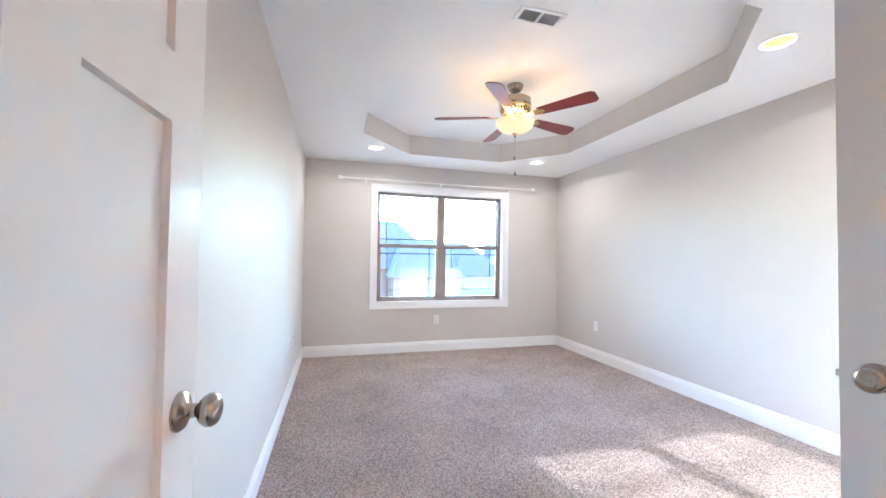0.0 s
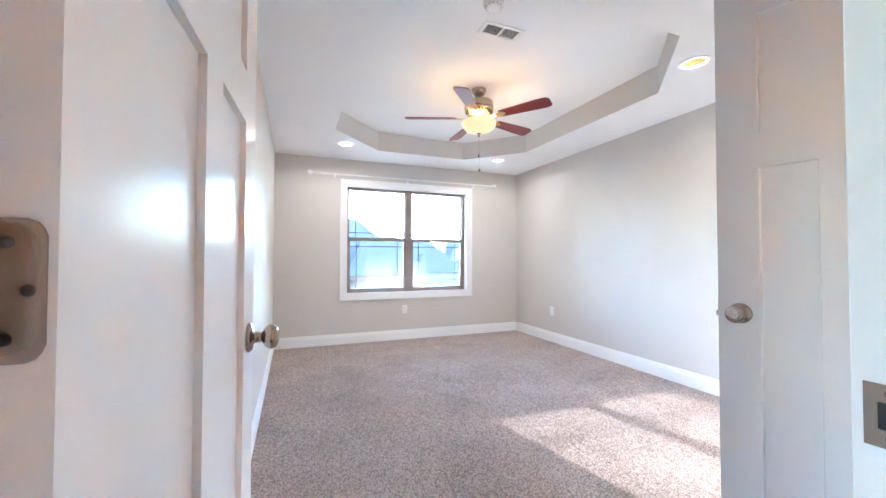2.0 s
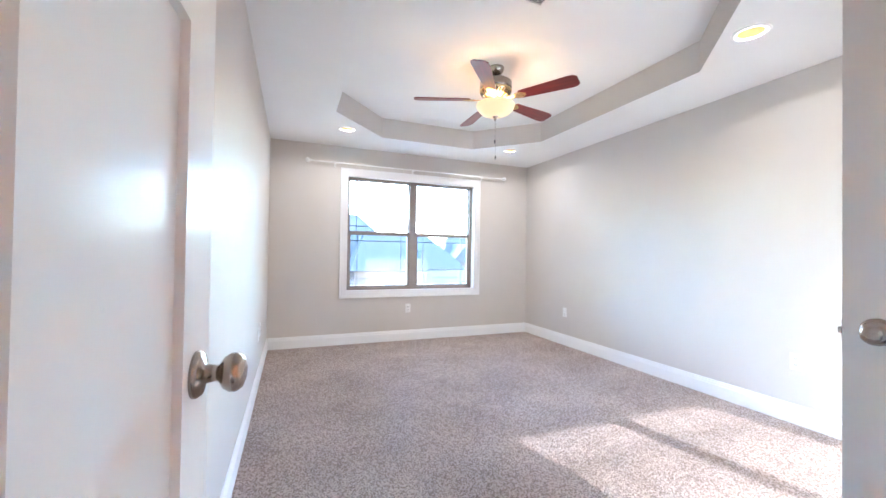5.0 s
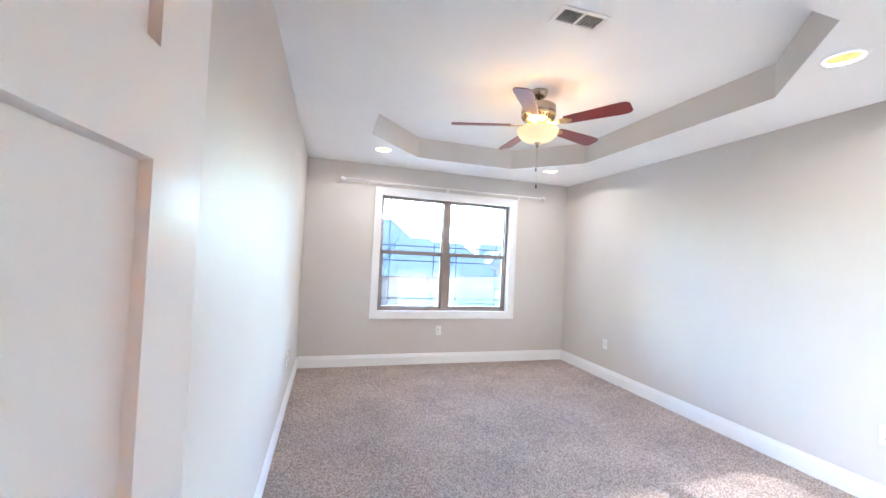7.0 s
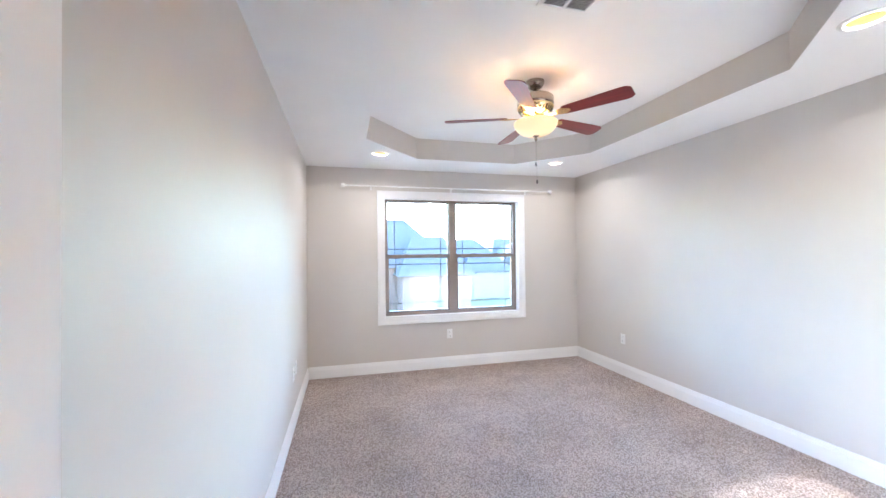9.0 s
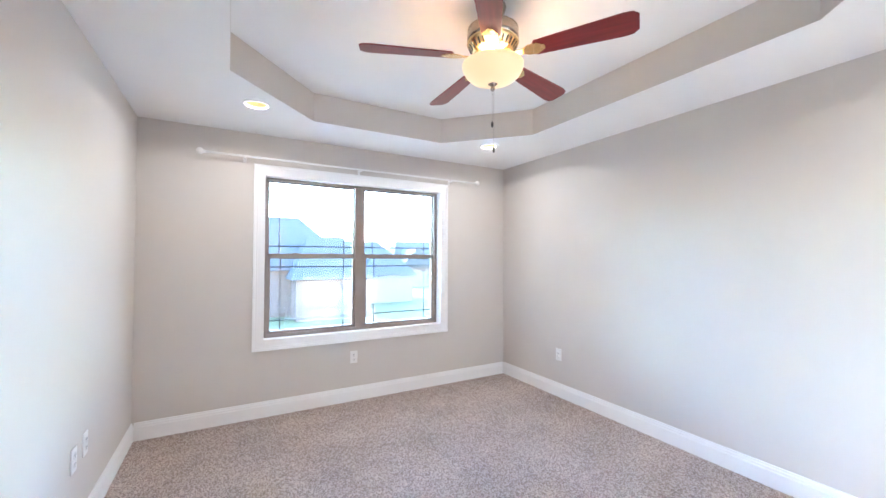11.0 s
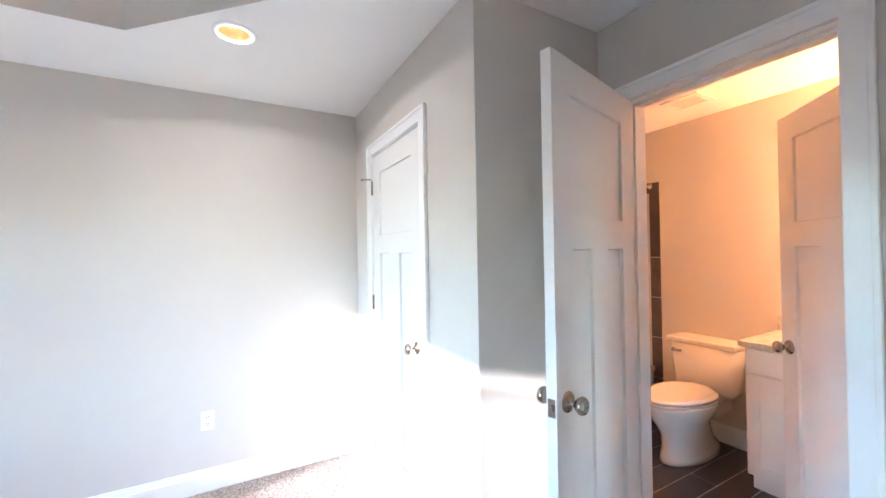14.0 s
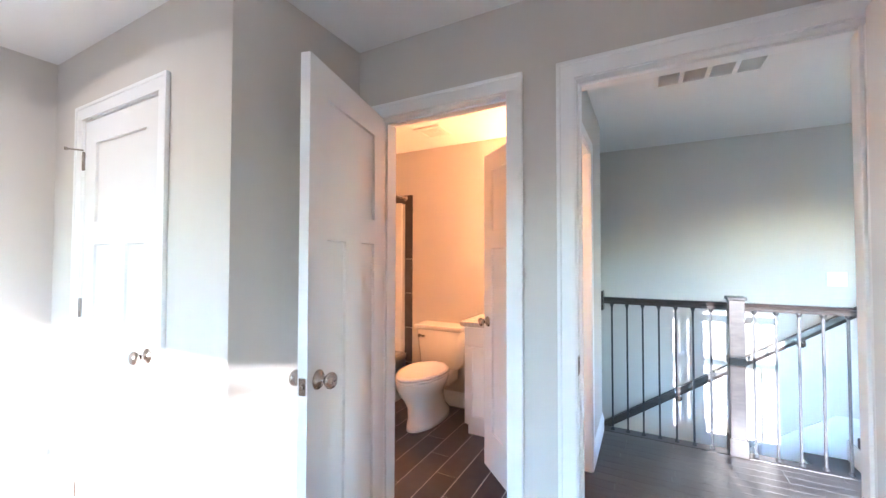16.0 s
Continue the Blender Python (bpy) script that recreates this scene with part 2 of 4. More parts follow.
TOP = 2.75
wall("wall_west", [((-T, YE - T, -0.1), (0, L + 0.24, TOP))], PAINT, "greige painted plain bedroom wall")
wall("wall_north", [((0, L, -0.1), (WX0 - 0.01, L + 0.24, TOP)), ((WX1 + 0.01, L, -0.1), (W, L + 0.24, TOP)), ((WX0 - 0.01, L, -0.1), (WX1 + 0.01, L + 0.24, WZ0 - 0.01)), ((WX0 - 0.01, L, WZ1 + 0.01), (WX1 + 0.01, L + 0.24, TOP))], PAINT, "greige painted window wall")
wall("wall_east", [((W, YB - T, -0.1), (W + T, L + 0.24, TOP))], PAINT, "greige painted long plain wall")
wall("wall_closet_front", [((XC, YC - T, 0), (C0 - J, YC, TOP)), ((C1 + J, YC - T, 0), (W, YC, TOP)), ((C0 - J, YC - T, DH + J), (C1 + J, YC, TOP))], PAINT, "greige closet wall in low sunlight")
wall("wall_closet_side", [((XC, YE, 0), (XC + T, YC - T, TOP))], PAINT, "greige side wall of the closet")
wall("wall_south", [((0, YE - T, 0), (E0 - J, YE, TOP)), ((E1 + J, YE - T, 0), (B0 - J, YE, TOP)), ((B1 + J, YE - T, 0), (W, YE, TOP)), ((E0 - J, YE - T, DH + J), (E1 + J, YE, TOP)), ((B0 - J, YE - T, DH + J), (B1 + J, YE, TOP))], PAINT, "greige wall with two door openings")
HX = 0.93
D0, D1 = -1.09, -0.33
wall("wall_hall_bath", [((HX, D1, 0), (HX + 0.11, YE - T, TOP)), ((HX, YB - T, 0), (HX + 0.11, D0, TOP)), ((HX, D0, DH), (HX + 0.11, D1, TOP))], PAINT, "greige wall between hall and bathroom")
wall("wall_bath_back", [((HX + 0.11, YB - T, 0), (W, YB, TOP))], PAINT, "greige bathroom back wall")
wall("wall_hall_far", [((-2.42, YF - T, -3.1), (3.7, YF, TOP))], HALLPAINT, "cool grey stairwell wall")
# Unseen opening added in this end wall so sky light brightens the hall.
wall("wall_hall_west", [((-2.42, YF, -3.1), (-2.3, -1.35, TOP)), ((-2.42, -0.75, -3.1), (-2.3, 1.32, TOP)), ((-2.42, -1.35, -3.1), (-2.3, -0.75, 0.7)), ((-2.42, -1.35, 1.9), (-2.3, -0.75, TOP))], HALLPAINT, "grey hall end wall with an unseen opening added for sky light")
wall("wall_hall_north", [((-2.3, 1.2, 0), (-1.16, 1.32, TOP)), ((-0.36, 1.2, 0), (-T, 1.32, TOP)), ((-1.16, 1.2, 0), (-0.36, 1.32, 0.5)), ((-1.16, 1.2, 1.84), (-0.36, 1.32, TOP)), ((-0.52, 1.23, 0.5), (-0.45, 1.28, 1.84)), ((-1.16, 1.24, 1.36), (-0.36, 1.27, 1.42))], HALLPAINT, "grey hall wall with a window opening")
wall("wall_stairwell", [((-0.8, -1.87, -3.1), (3.7, YB - T - 0.002, -0.25))], HALLPAINT, "grey wall under the landing")
wall("wall_stairwell_end", [((3.6, YF, -3.1), (3.7, -1.87, TOP)), ((W + T, -1.87, -0.25), (3.7, YB - T, TOP))], HALLPAINT, "grey end wall of the stairwell")


# ceiling with an eight-sided raised tray
CX, CY = 1.735, 2.797
TX, TY, KX, KY = 1.130, 1.507, 0.565, 0.60
OCT = [(CX + sx * x, CY + sy * y) for sx, sy, x, y in ((1, 1, KX, TY), (1, 1, TX, TY - KY), (1, -1, TX, TY - KY), (1, -1, KX, TY), (-1, -1, KX, TY), (-1, -1, TX, TY - KY), (-1, 1, TX, TY - KY), (-1, 1, KX, TY))]
CANS = [(0.766, 4.165), (2.738, 4.160), (2.673, 1.465)]


def circle(x, y, r, n=32):
    return [(x + r * math.cos(2 * math.pi * i / n), y + r * math.sin(2 * math.pi * i / n)) for i in range(n)]


def plate_with_holes(outer, holes, z):
    """A flat triangulated plate inside one outline, leaving the convex holes open."""
    pts, edges = [], []
    for ring in [outer] + holes:
        k = len(pts)
        pts += [Vector(p) for p in ring]
        edges += [(k + q, k + (q + 1) % len(ring)) for q in range(len(ring))]
    vs, _, tris = geometry.delaunay_2d_cdt(pts, edges, [], 1, 1e-6)[:3]
    bm = bmesh.new()
    bv = [bm.verts.new((v.x, v.y, z)) for v in vs]
    for t in tris:
        c = sum((vs[k] for k in t), Vector((0, 0))) / 3
        inside = False
        for ring in holes:
            side = [(q[0] - p[0]) * (c.y - p[1]) - (q[1] - p[1]) * (c.x - p[0]) for p, q in zip(ring, ring[1:] + ring[:1])]
            inside = inside or min(side) > 0 or max(side) < 0
        if not inside:
            bm.faces.new([bv[k] for k in t])
    return bm


bm = plate_with_holes([(-0.05, YE - 0.05), (W + 0.05, YE - 0.05), (W + 0.05, L + 0.05), (-0.05, L + 0.05)], [OCT] + [circle(x, y, 0.072) for x, y in CANS], H)
solid("ceiling", bm, CEIL, "white painted flat ceiling border", "ceiling")
bm = bmesh.new()
prism(bm, [(x * 1.0, y) for x, y in OCT], TRAY, TRAY + 0.06)
solid("ceiling_tray", bm, CEIL, "white raised tray ceiling", "ceiling")
bm = bmesh.new()
n = len(OCT)
outer = [(CX + (x - CX) * 1.06, CY + (y - CY) * 1.06) for x, y in OCT]
rings = [[bm.verts.new((*c, z)) for c in pts] for pts, z in ((OCT, H + 0.001), (OCT, TRAY + 0.06), (outer, TRAY + 0.06), (outer, H + 0.001))]
for k in range(4):
    for i in range(n):
        p, q = rings[k], rings[(k + 1) % 4]
        bm.faces.new((p[i], p[(i + 1) % n], q[(i + 1) % n], q[i]))
solid("ceiling_tray_sides", bm, PAINT, "greige upright sides of the tray ceiling", "ceiling")
solid("ceiling_cover", block((-T, YE - T, TRAY + 0.08), (W + T, L + 0.24, TRAY + 0.12)), CEIL, "plain upper ceiling deck", "ceiling")
solid("ceiling_hall", block((-2.42, YF - T, H), (3.7, YB - T, H + 0.05)), CEIL, "white hall ceiling", "ceiling")
solid("ceiling_landing", block((-2.42, YB - T, H), (HX + 0.05, YE - T + 0.02, H + 0.05)), CEIL, "white landing ceiling", "ceiling")
solid("ceiling_hall_side", block((-2.42, YE - T + 0.02, H), (-T, 1.32, H + 0.05)), CEIL, "white side hall ceiling", "ceiling")
solid("ceiling_bath", block((HX + 0.05, YB - T, H + 0.001), (W + T, YE - 0.05, H + 0.05)), CEIL, "white bathroom ceiling", "ceiling")

# floors
solid("floor", block((0, YE - 0.02, -0.12), (W, L, 0)), CARPET, "mottled taupe loop-pile carpet", "carpet")


def pile(name, x0, x1, y0, y1, pitch=0.0085, height=0.0055):
    """Rows of small rounded yarn tufts, each a little off its place, size and upright."""
    rg_ = np.random.default_rng(7)
    xs, ys = np.meshgrid(np.arange(x0 + pitch / 2, x1, pitch), np.arange(y0 + pitch / 2, y1, pitch * 0.9))
    xs[1::2] += pitch / 2
    keep = ~((xs > XC - 0.01) & (ys < YC + 0.01)) & (xs < x1)
    xs, ys = xs[keep], ys[keep]
    c = len(xs)
    xs, ys = xs + rg_.normal(0, 0.0012, c), ys + rg_.normal(0, 0.0012, c)
    r, hgt, turn = pitch * rg_.uniform(0.5, 0.72, c), height * rg_.uniform(0.6, 1.15, c), rg_.uniform(0, 1.57, c)
    co = np.zeros((c, 5, 3))
    for k in range(4):
        co[:, k, 0] = xs + r * np.cos(turn + k * math.pi / 2)
        co[:, k, 1] = ys + r * np.sin(turn + k * math.pi / 2)
        co[:, k, 2] = 0.0005
    co[:, 4, 0], co[:, 4, 1], co[:, 4, 2] = xs + rg_.normal(0, 0.002, c), ys + rg_.normal(0, 0.002, c), hgt
    base = np.arange(c)[:, None, None] * 5
    tri = (base + np.array([[0, 1, 4], [1, 2, 4], [2, 3, 4], [3, 0, 4]])[None]).reshape(-1)
    me = bpy.data.meshes.new(name)
    me.vertices.add(c * 5)
    me.vertices.foreach_set("co", co.reshape(-1))
    me.loops.add(len(tri))
    me.loops.foreach_set("vertex_index", tri.astype(np.int32))
    me.polygons.add(c * 4)
    me.polygons.foreach_set("loop_start", np.arange(0, len(tri), 3, dtype=np.int32))
    me.polygons.foreach_set("use_smooth", np.ones(c * 4, dtype=bool))
    me.materials.append(CARPET)
    me.update(calc_edges=True)
    return tagged(new(name, me), "cream and brown loop pile of the carpet", "carpet pile", "", "stuff")


pile("carpet_pile", 0.0, W, YE, L)
solid("floor_bath_bed", block((HX + 0.11, YB, -0.12), (W, YE - 0.02, -0.0012)), GROUT, "pale grout bed under slate tiles", "floor")
solid("floor_hall_bed", block((-2.3, -1.87, -0.25), (HX + 0.11, YE - 0.02, -0.006)), WOOD, "dark hardwood sub floor of the landing", "floor")
solid("floor_hall_side_bed", block((-2.3, YE - 0.02, -0.25), (-T, 1.2, -0.006)), WOOD, "dark hardwood floor of the side hall", "floor")
solid("floor_hall_end_bed", block((-2.3, YF, -0.25), (-0.8, -1.87, -0.006)), WOOD, "dark hardwood floor at the stair head", "floor")
solid("floor_lower", block((-2.4, YF, -3.2), (3.7, -1.0, -3.1)), WOOD, "dark floor at the foot of the stairs", "floor")


def baseboard(name, p, q, side):
    """A moulded skirting between two floor points; side: unit normal into the room."""
    p, q, n = Vector((*p, 0)), Vector((*q, 0)), Vector((*side, 0))
    prof = [(0, 0), (0.015, 0), (0.015, 0.098), (0.011, 0.103), (0.011, 0.116), (0.007, 0.121), (0.006, 0.133), (0, 0.135)]
    bm = bmesh.new()
    a = [bm.verts.new(p + n * u + Vector((0, 0, v))) for u, v in prof]
    b = [bm.verts.new(q + n * u + Vector((0, 0, v))) for u, v in prof]
    for i in range(len(prof)):
        j = (i + 1) % len(prof)
        bm.faces.new((a[i], a[j], b[j], b[i]))
    bm.faces.new(a)
    bm.faces.new(b[::-1])
    return solid(name, bm, TRIM, "white moulded wooden baseboard", "baseboard")


baseboard("baseboard", (0, YE + 0.02), (0, L), (1, 0))
baseboard("baseboard", (0.015, L), (W - 0.015, L), (0, -1))
baseboard("baseboard", (W, YC), (W, L), (-1, 0))
baseboard("baseboard", (C1 + 0.078, YC), (W - 0.015, YC), (0, 1))
baseboard("baseboard", (XC - 0.015, YC), (C0 - 0.078, YC), (0, 1))
baseboard("baseboard", (XC, YE), (XC, YC), (-1, 0))
baseboard("baseboard", (B1 + 0.095, YE), (XC - 0.015, YE), (0, 1))
baseboard("baseboard", (E1 + 0.078, YE), (B0 - 0.078, YE), (0, 1))
baseboard("baseboard", (HX, YB - T), (HX, D0 - 0.078), (-1, 0))
baseboard("baseboard", (HX + 0.125, YB), (2.66, YB), (0, 1))
baseboard("baseboard", (HX + 0.11, D0 - 0.08), (HX + 0.11, YB), (1, 0))


# ---- doors ----
def leaf_bm(w, h=2.025, t=0.035, shift=0.0, stile=None):
    """A door leaf from x 0 to w, y -t to 0: one upper panel and two tall lower ones, sunk on both faces."""
    bm = bmesh.new()
    st = 0.115
    m0, m1 = stile or (0.4 * w, 0.6 * w)
    z1, z2, z3 = 0.24, 1.41, 1.52
    z4 = h - 0.115
    for a, b in (((0, 0), (st, h)), ((w - st, 0), (w, h)), ((st, 0), (w - st, z1)), ((st, z2), (w - st, z3)), ((st, z4), (w - st, h)), ((m0, z1), (m1, z2))):
        box(bm, (a[0], -t, a[1]), (b[0], 0, b[1]))
    d, k = 0.011, 0.003
    for x0, zz0, x1, zz1 in ((st, z3, w - st, z4), (st, z1, m0, z2), (m1, z1, w - st, z2)):
        box(bm, (x0, -t + d, zz0), (x1, -d, zz1))
        for y, s in ((0.0, -1), (-t, 1)):
            # small sloped lip round each panel
            o = [(x0, zz0), (x1, zz0), (x1, zz1), (x0, zz1)]
            i = [(x0 + k, zz0 + k), (x1 - k, zz0 + k), (x1 - k, zz1 - k), (x0 + k, zz1 - k)]
            for n in range(4):
                m = (n + 1) % 4
                vs = [bm.verts.new((o[n][0], y + s * 0.0003, o[n][1])), bm.verts.new((o[m][0], y + s * 0.0003, o[m][1])), bm.verts.new((i[m][0], y + s * (d + 0.0002), i[m][1])), bm.verts.new((i[n][0], y + s * (d + 0.0002), i[n][1]))]
                bm.faces.new(vs)
    bmesh.ops.translate(bm, vec=(0, shift, 0), verts=bm.verts)
    return bm


def knob_bm(pin=False):
    """A round knob with its rose, standing out along +y from the origin."""
    m = pose(0, 0, 0, -90, 0, 0)
    bm = bmesh.new()
    lathe(bm, [(0, 0), (0.033, 0), (0.033, 0.004), (0.029, 0.009), (0.014, 0.012), (0.011, 0.026), (0.013, 0.031), (0.022, 0.036), (0.0275, 0.045), (0.0275, 0.053), (0.022, 0.061), (0.012, 0.0645), (0, 0.065)], 28, m)
    if pin:
        box(bm, (-0.006, 0.064, -0.0018), (0.006, 0.067, 0.0018))
    return bm


def hinge_bm():
    """Hinge with its barrel on the z axis and two leaves."""
    bm = bmesh.new()
    lathe(bm, [(0, -0.047), (0.004, -0.047), (0.0065, -0.044), (0.0065, 0.044), (0.004, 0.047), (0, 0.047)], 12)
    return bm


def door_set(name, hinge, w, closed, opened, label, pin_face=0, stop=False, right=False, stile=None):
    """A hung leaf. hinge: the pin's place. closed: heading of the shut leaf in degrees. opened: turn from there."""
    d = thing(name, pose(hinge[0], hinge[1], 0.012, 0, 0, closed + opened), label, "door", "", "structure")
    f = 0.035 if right else 0.0
    part("leaf", leaf_bm(w, shift=f, stile=stile), DOOR, d)
    k = share("knob", mesh_of("knob", knob_bm(pin_face == 1), NICKEL), d, pose(w - 0.062, f, 0.937))
    tagged(k, "brushed nickel round knob")
    k = share("knob", mesh_of("knob", knob_bm(pin_face == -1), NICKEL), d, pose(w - 0.062, f - 0.035, 0.937, 0, 0, 180))
    tagged(k, "brushed nickel round knob")
    bm = block((w, f - 0.030, 0.902), (w + 0.0015, f - 0.005, 0.958), 0.0005)
    box(bm, (w, f - 0.024, 0.922), (w + 0.010, f - 0.011, 0.938), 0.002)
    part("latch", bm, NICKEL, d, "nickel latch plate")
    for z in (0.22, 1.098, 1.83):
        h = share("hinge", mesh_of("hinge", hinge_bm(), NICKEL), d, pose(-0.004, -0.006 if right else 0.006, z))
        q = 1 if right else -1
        o = [(0.006, -0.045), (0.026, -0.045), (0.031, -0.043), (0.034, -0.039), (0.036, -0.034), (0.036, 0.034), (0.034, 0.039), (0.031, 0.043), (0.026, 0.045), (0.006, 0.045)]
        bm = bmesh.new()
        prism(bm, [(q * u, v) for u, v in o], 0.0024, 0.0042, 0)
        hl = part("hinge_leaf", bm, NICKEL, h, "nickel hinge leaf with rounded corners")
        for u, v in ((0.016, 0.03), (0.027, 0.0), (0.016, -0.03)):
            bm = bmesh.new()
            lathe(bm, [(0, 0.0012), (0.003, 0.0011), (0.004, 0.0004), (0.004, 0)], 12, pose(0.0024, q * u, v, 0, -90, 0))
            part("screw", bm, DARKMETAL, h)
    if stop:
        bm = bmesh.new()
        lathe(bm, [(0, 0), (0.004, 0), (0.004, 0.06), (0.009, 0.06), (0.009, 0.07), (0, 0.07)], 12, pose(-0.004, -0.006, 1.885, 90, 0, -30))
        part("door_stop", bm, NICKEL, d, "nickel hinge-pin door stop")
    return d


def casing_run(bm, x0, x1, h, y, s, w=0.074, left=True, right=True):
    """Moulded casing round an opening in a wall facing s along y."""
    r = 0.006
    e = 0.002
    if left:
        box(bm, (x0 - w + r + e, y, 0), (x0, y + s * 0.013, h + 0.001), 0.002)
        box(bm, (x0 - w + r, y, 0), (x0 - w + r + 0.016, y + s * 0.019, h + w - r), 0.003)
    if right:
        box(bm, (x1, y, 0), (x1 + w - r - e, y + s * 0.013, h + 0.001), 0.002)
        box(bm, (x1 + w - r - 0.016, y, 0), (x1 + w - r, y + s * 0.019, h + w - r), 0.003)
    xa, xb = (x0 - w + r if left else x0), (x1 + w - r if right else x1)
    box(bm, (xa + e, y, h), (xb - e, y + s * 0.0135, h + w - r - e), 0.002)
    box(bm, (xa + 0.008, y, h + w - r - 0.016), (xb - 0.008, y + s * 0.0185, h + w - r + 0.001), 0.003)
    return bm


def frame_set(name, x0, x1, y0, y1, label, sides=(1, -1), left=True, right=True, stop=0.04, h=DH, m=Matrix()):
    """Jambs, stops and casings of an opening through a wall from y0 (back) to y1 (front)."""
    f = thing(name, m, label, "door frame", "", "structure")
    j = 0.004
    bm = bmesh.new()
    box(bm, (x0 - J, y0 - 0.002, 0), (x0, y1 + 0.002, h + J))
    part("jamb", bm, TRIM, f)
    bm = bmesh.new()
    box(bm, (x1, y0 - 0.002, 0), (x1 + J, y1 + 0.002, h + J))
    part("jamb", bm, TRIM, f)
    part("head_jamb", block((x0, y0 - 0.0021, h), (x1, y1 + 0.0021, h + J)), TRIM, f)
    ys = y1 - stop
    bm = bmesh.new()
    box(bm, (x0, ys - 0.032, 0), (x0 + 0.011, ys, h), 0.002)
    box(bm, (x1 - 0.011, ys - 0.032, 0), (x1, ys, h), 0.002)
    box(bm, (x0 + 0.011, ys - 0.0325, h - 0.011), (x1 - 0.011, ys - 0.0005, h), 0.002)
    part("stop", bm, TRIM, f)
    for s in sides:
        part("casing", casing_run(bmesh.new(), x0 - j, x1 + j, h + j, y1 if s > 0 else y0, s, left=left, right=right), TRIM, f)
    return f


# entry door: opening to the room, folded back beside the west wall
f = frame_set("door_frame_1", E0, E1, YE - T, YE, "white painted entry door frame with nickel strike plate", left=False)
bm = bmesh.new()
zc = 0.952
o = [(0.0, -0.036), (-0.030, -0.036), (-0.035, -0.034), (-0.0375, -0.029), (-0.0375, 0.029), (-0.035, 0.034), (-0.030, 0.036), (0.0, 0.036)]
prism(bm, [(YE + u, zc + v) for u, v in o], E1 - 0.0018, E1 + 0.001, 0)
sp = part("strike_plate", bm, NICKEL, f, "nickel strike plate with rounded corners")
# A solid dark plug gives the shade of the latch hole.
bm = bmesh.new()
o = [(-0.012, -0.015), (-0.024, -0.016), (-0.031, -0.011), (-0.031, 0.011), (-0.024, 0.016), (-0.012, 0.015)]
prism(bm, [(YE + u, zc + v) for u, v in o], E1 - 0.0024, E1 - 0.0012, 0)
part("strike_hole", bm, OPENSHADE, sp, "near-black plug for the shade in the latch hole")
for z in (zc - 0.025, zc + 0.025):
    bm = bmesh.new()
    lathe(bm, [(0, 0.0028), (0.003, 0.0026), (0.0045, 0.0012), (0.0045, 0)], 14, pose(E1 - 0.0012, YE - 0.022, z, 0, -90, 0))
    part("screw", bm, NICKEL, sp)
for z in (0.232, 1.110, 1.842):
    bm = bmesh.new()
    o = [(0.0, -0.045), (0.030, -0.045), (0.035, -0.043), (0.039, -0.039), (0.041, -0.034), (0.041, 0.034), (0.039, 0.039), (0.035, 0.043), (0.030, 0.045), (0.0, 0.045)]
    prism(bm, [(YE + 0.075 - u, z + v) for u, v in o], E0 - 0.001, E0 + 0.0016, 0)
    hl = part("hinge_leaf", bm, NICKEL, f, "nickel hinge leaf with rounded corners")
    for u, v in ((0.012, 0.03), (0.028, 0.0), (0.012, -0.03)):
        bm = bmesh.new()
        lathe(bm, [(0, 0.0022), (0.003, 0.002), (0.004, 0.0008), (0.004, 0)], 12, pose(E0 + 0.0014, YE + 0.075 - u, z + v, 0, 90, 0))
        part("screw", bm, DARKMETAL, hl)
door_set("door_1", (E0 + 0.004, YE + 0.080), 0.714, 0, 86.0, "white three-panel entry door standing wide open", stile=(0.312, 0.402))
part("jamb", block((E0 - 0.04, YE + 0.003, 0), (E0, YE + 0.075, DH + J)), TRIM, f)
# bathroom door
frame_set("door_frame_2", B0, B1, YE - T, YE, "white painted bathroom door frame")
d = door_set("door_2", (B1 + 0.002, YE + 0.024), 0.636, 180, -75.5, "white three-panel bathroom door standing half open", pin_face=1, right=True)
# closet door, shut
frame_set("door_frame_3", C0, C1, YC - T, YC, "white painted closet door frame", sides=(1,))
door_set("door_3", (C1 - 0.003, YC - 0.002), 0.709, 180, 0, "white three-panel closet door, shut, in sunlight", stop=True, right=True)
# second bathroom door, from the hall
f4 = thing("door_frame_4", Matrix(), "white painted frame of the hall bathroom door", "door frame", "", "structure")
for y in (D0, D1):
    part("jamb", block((HX - 0.002, y - 0.012 if y == D0 else y - 0.008, 0), (HX + 0.112, y + 0.008 if y == D0 else y + 0.012, DH + 0.01)), TRIM, f4)
part("head_jamb", block((HX - 0.0021, D0, DH - 0.008), (HX + 0.1121, D1, DH + 0.011)), TRIM, f4)
for x, s in ((HX, -1), (HX + 0.11, 1)):
    bm = bmesh.new()
    for y in (D0 - 0.072, D1 + 0.002):
        box(bm, (x, y, 0), (x + s * 0.014, y + 0.07, DH + 0.07), 0.003)
    box(bm, (x, D0 - 0.07, DH + 0.003), (x + s * 0.0145, D1 + 0.07, DH + 0.0705), 0.003)
    part("casing", bm, TRIM, f4)
door_set("door_4", (HX + 0.118, D1 - 0.012), 0.722, -90, 45.5, "white three-panel hall bathroom door, ajar")

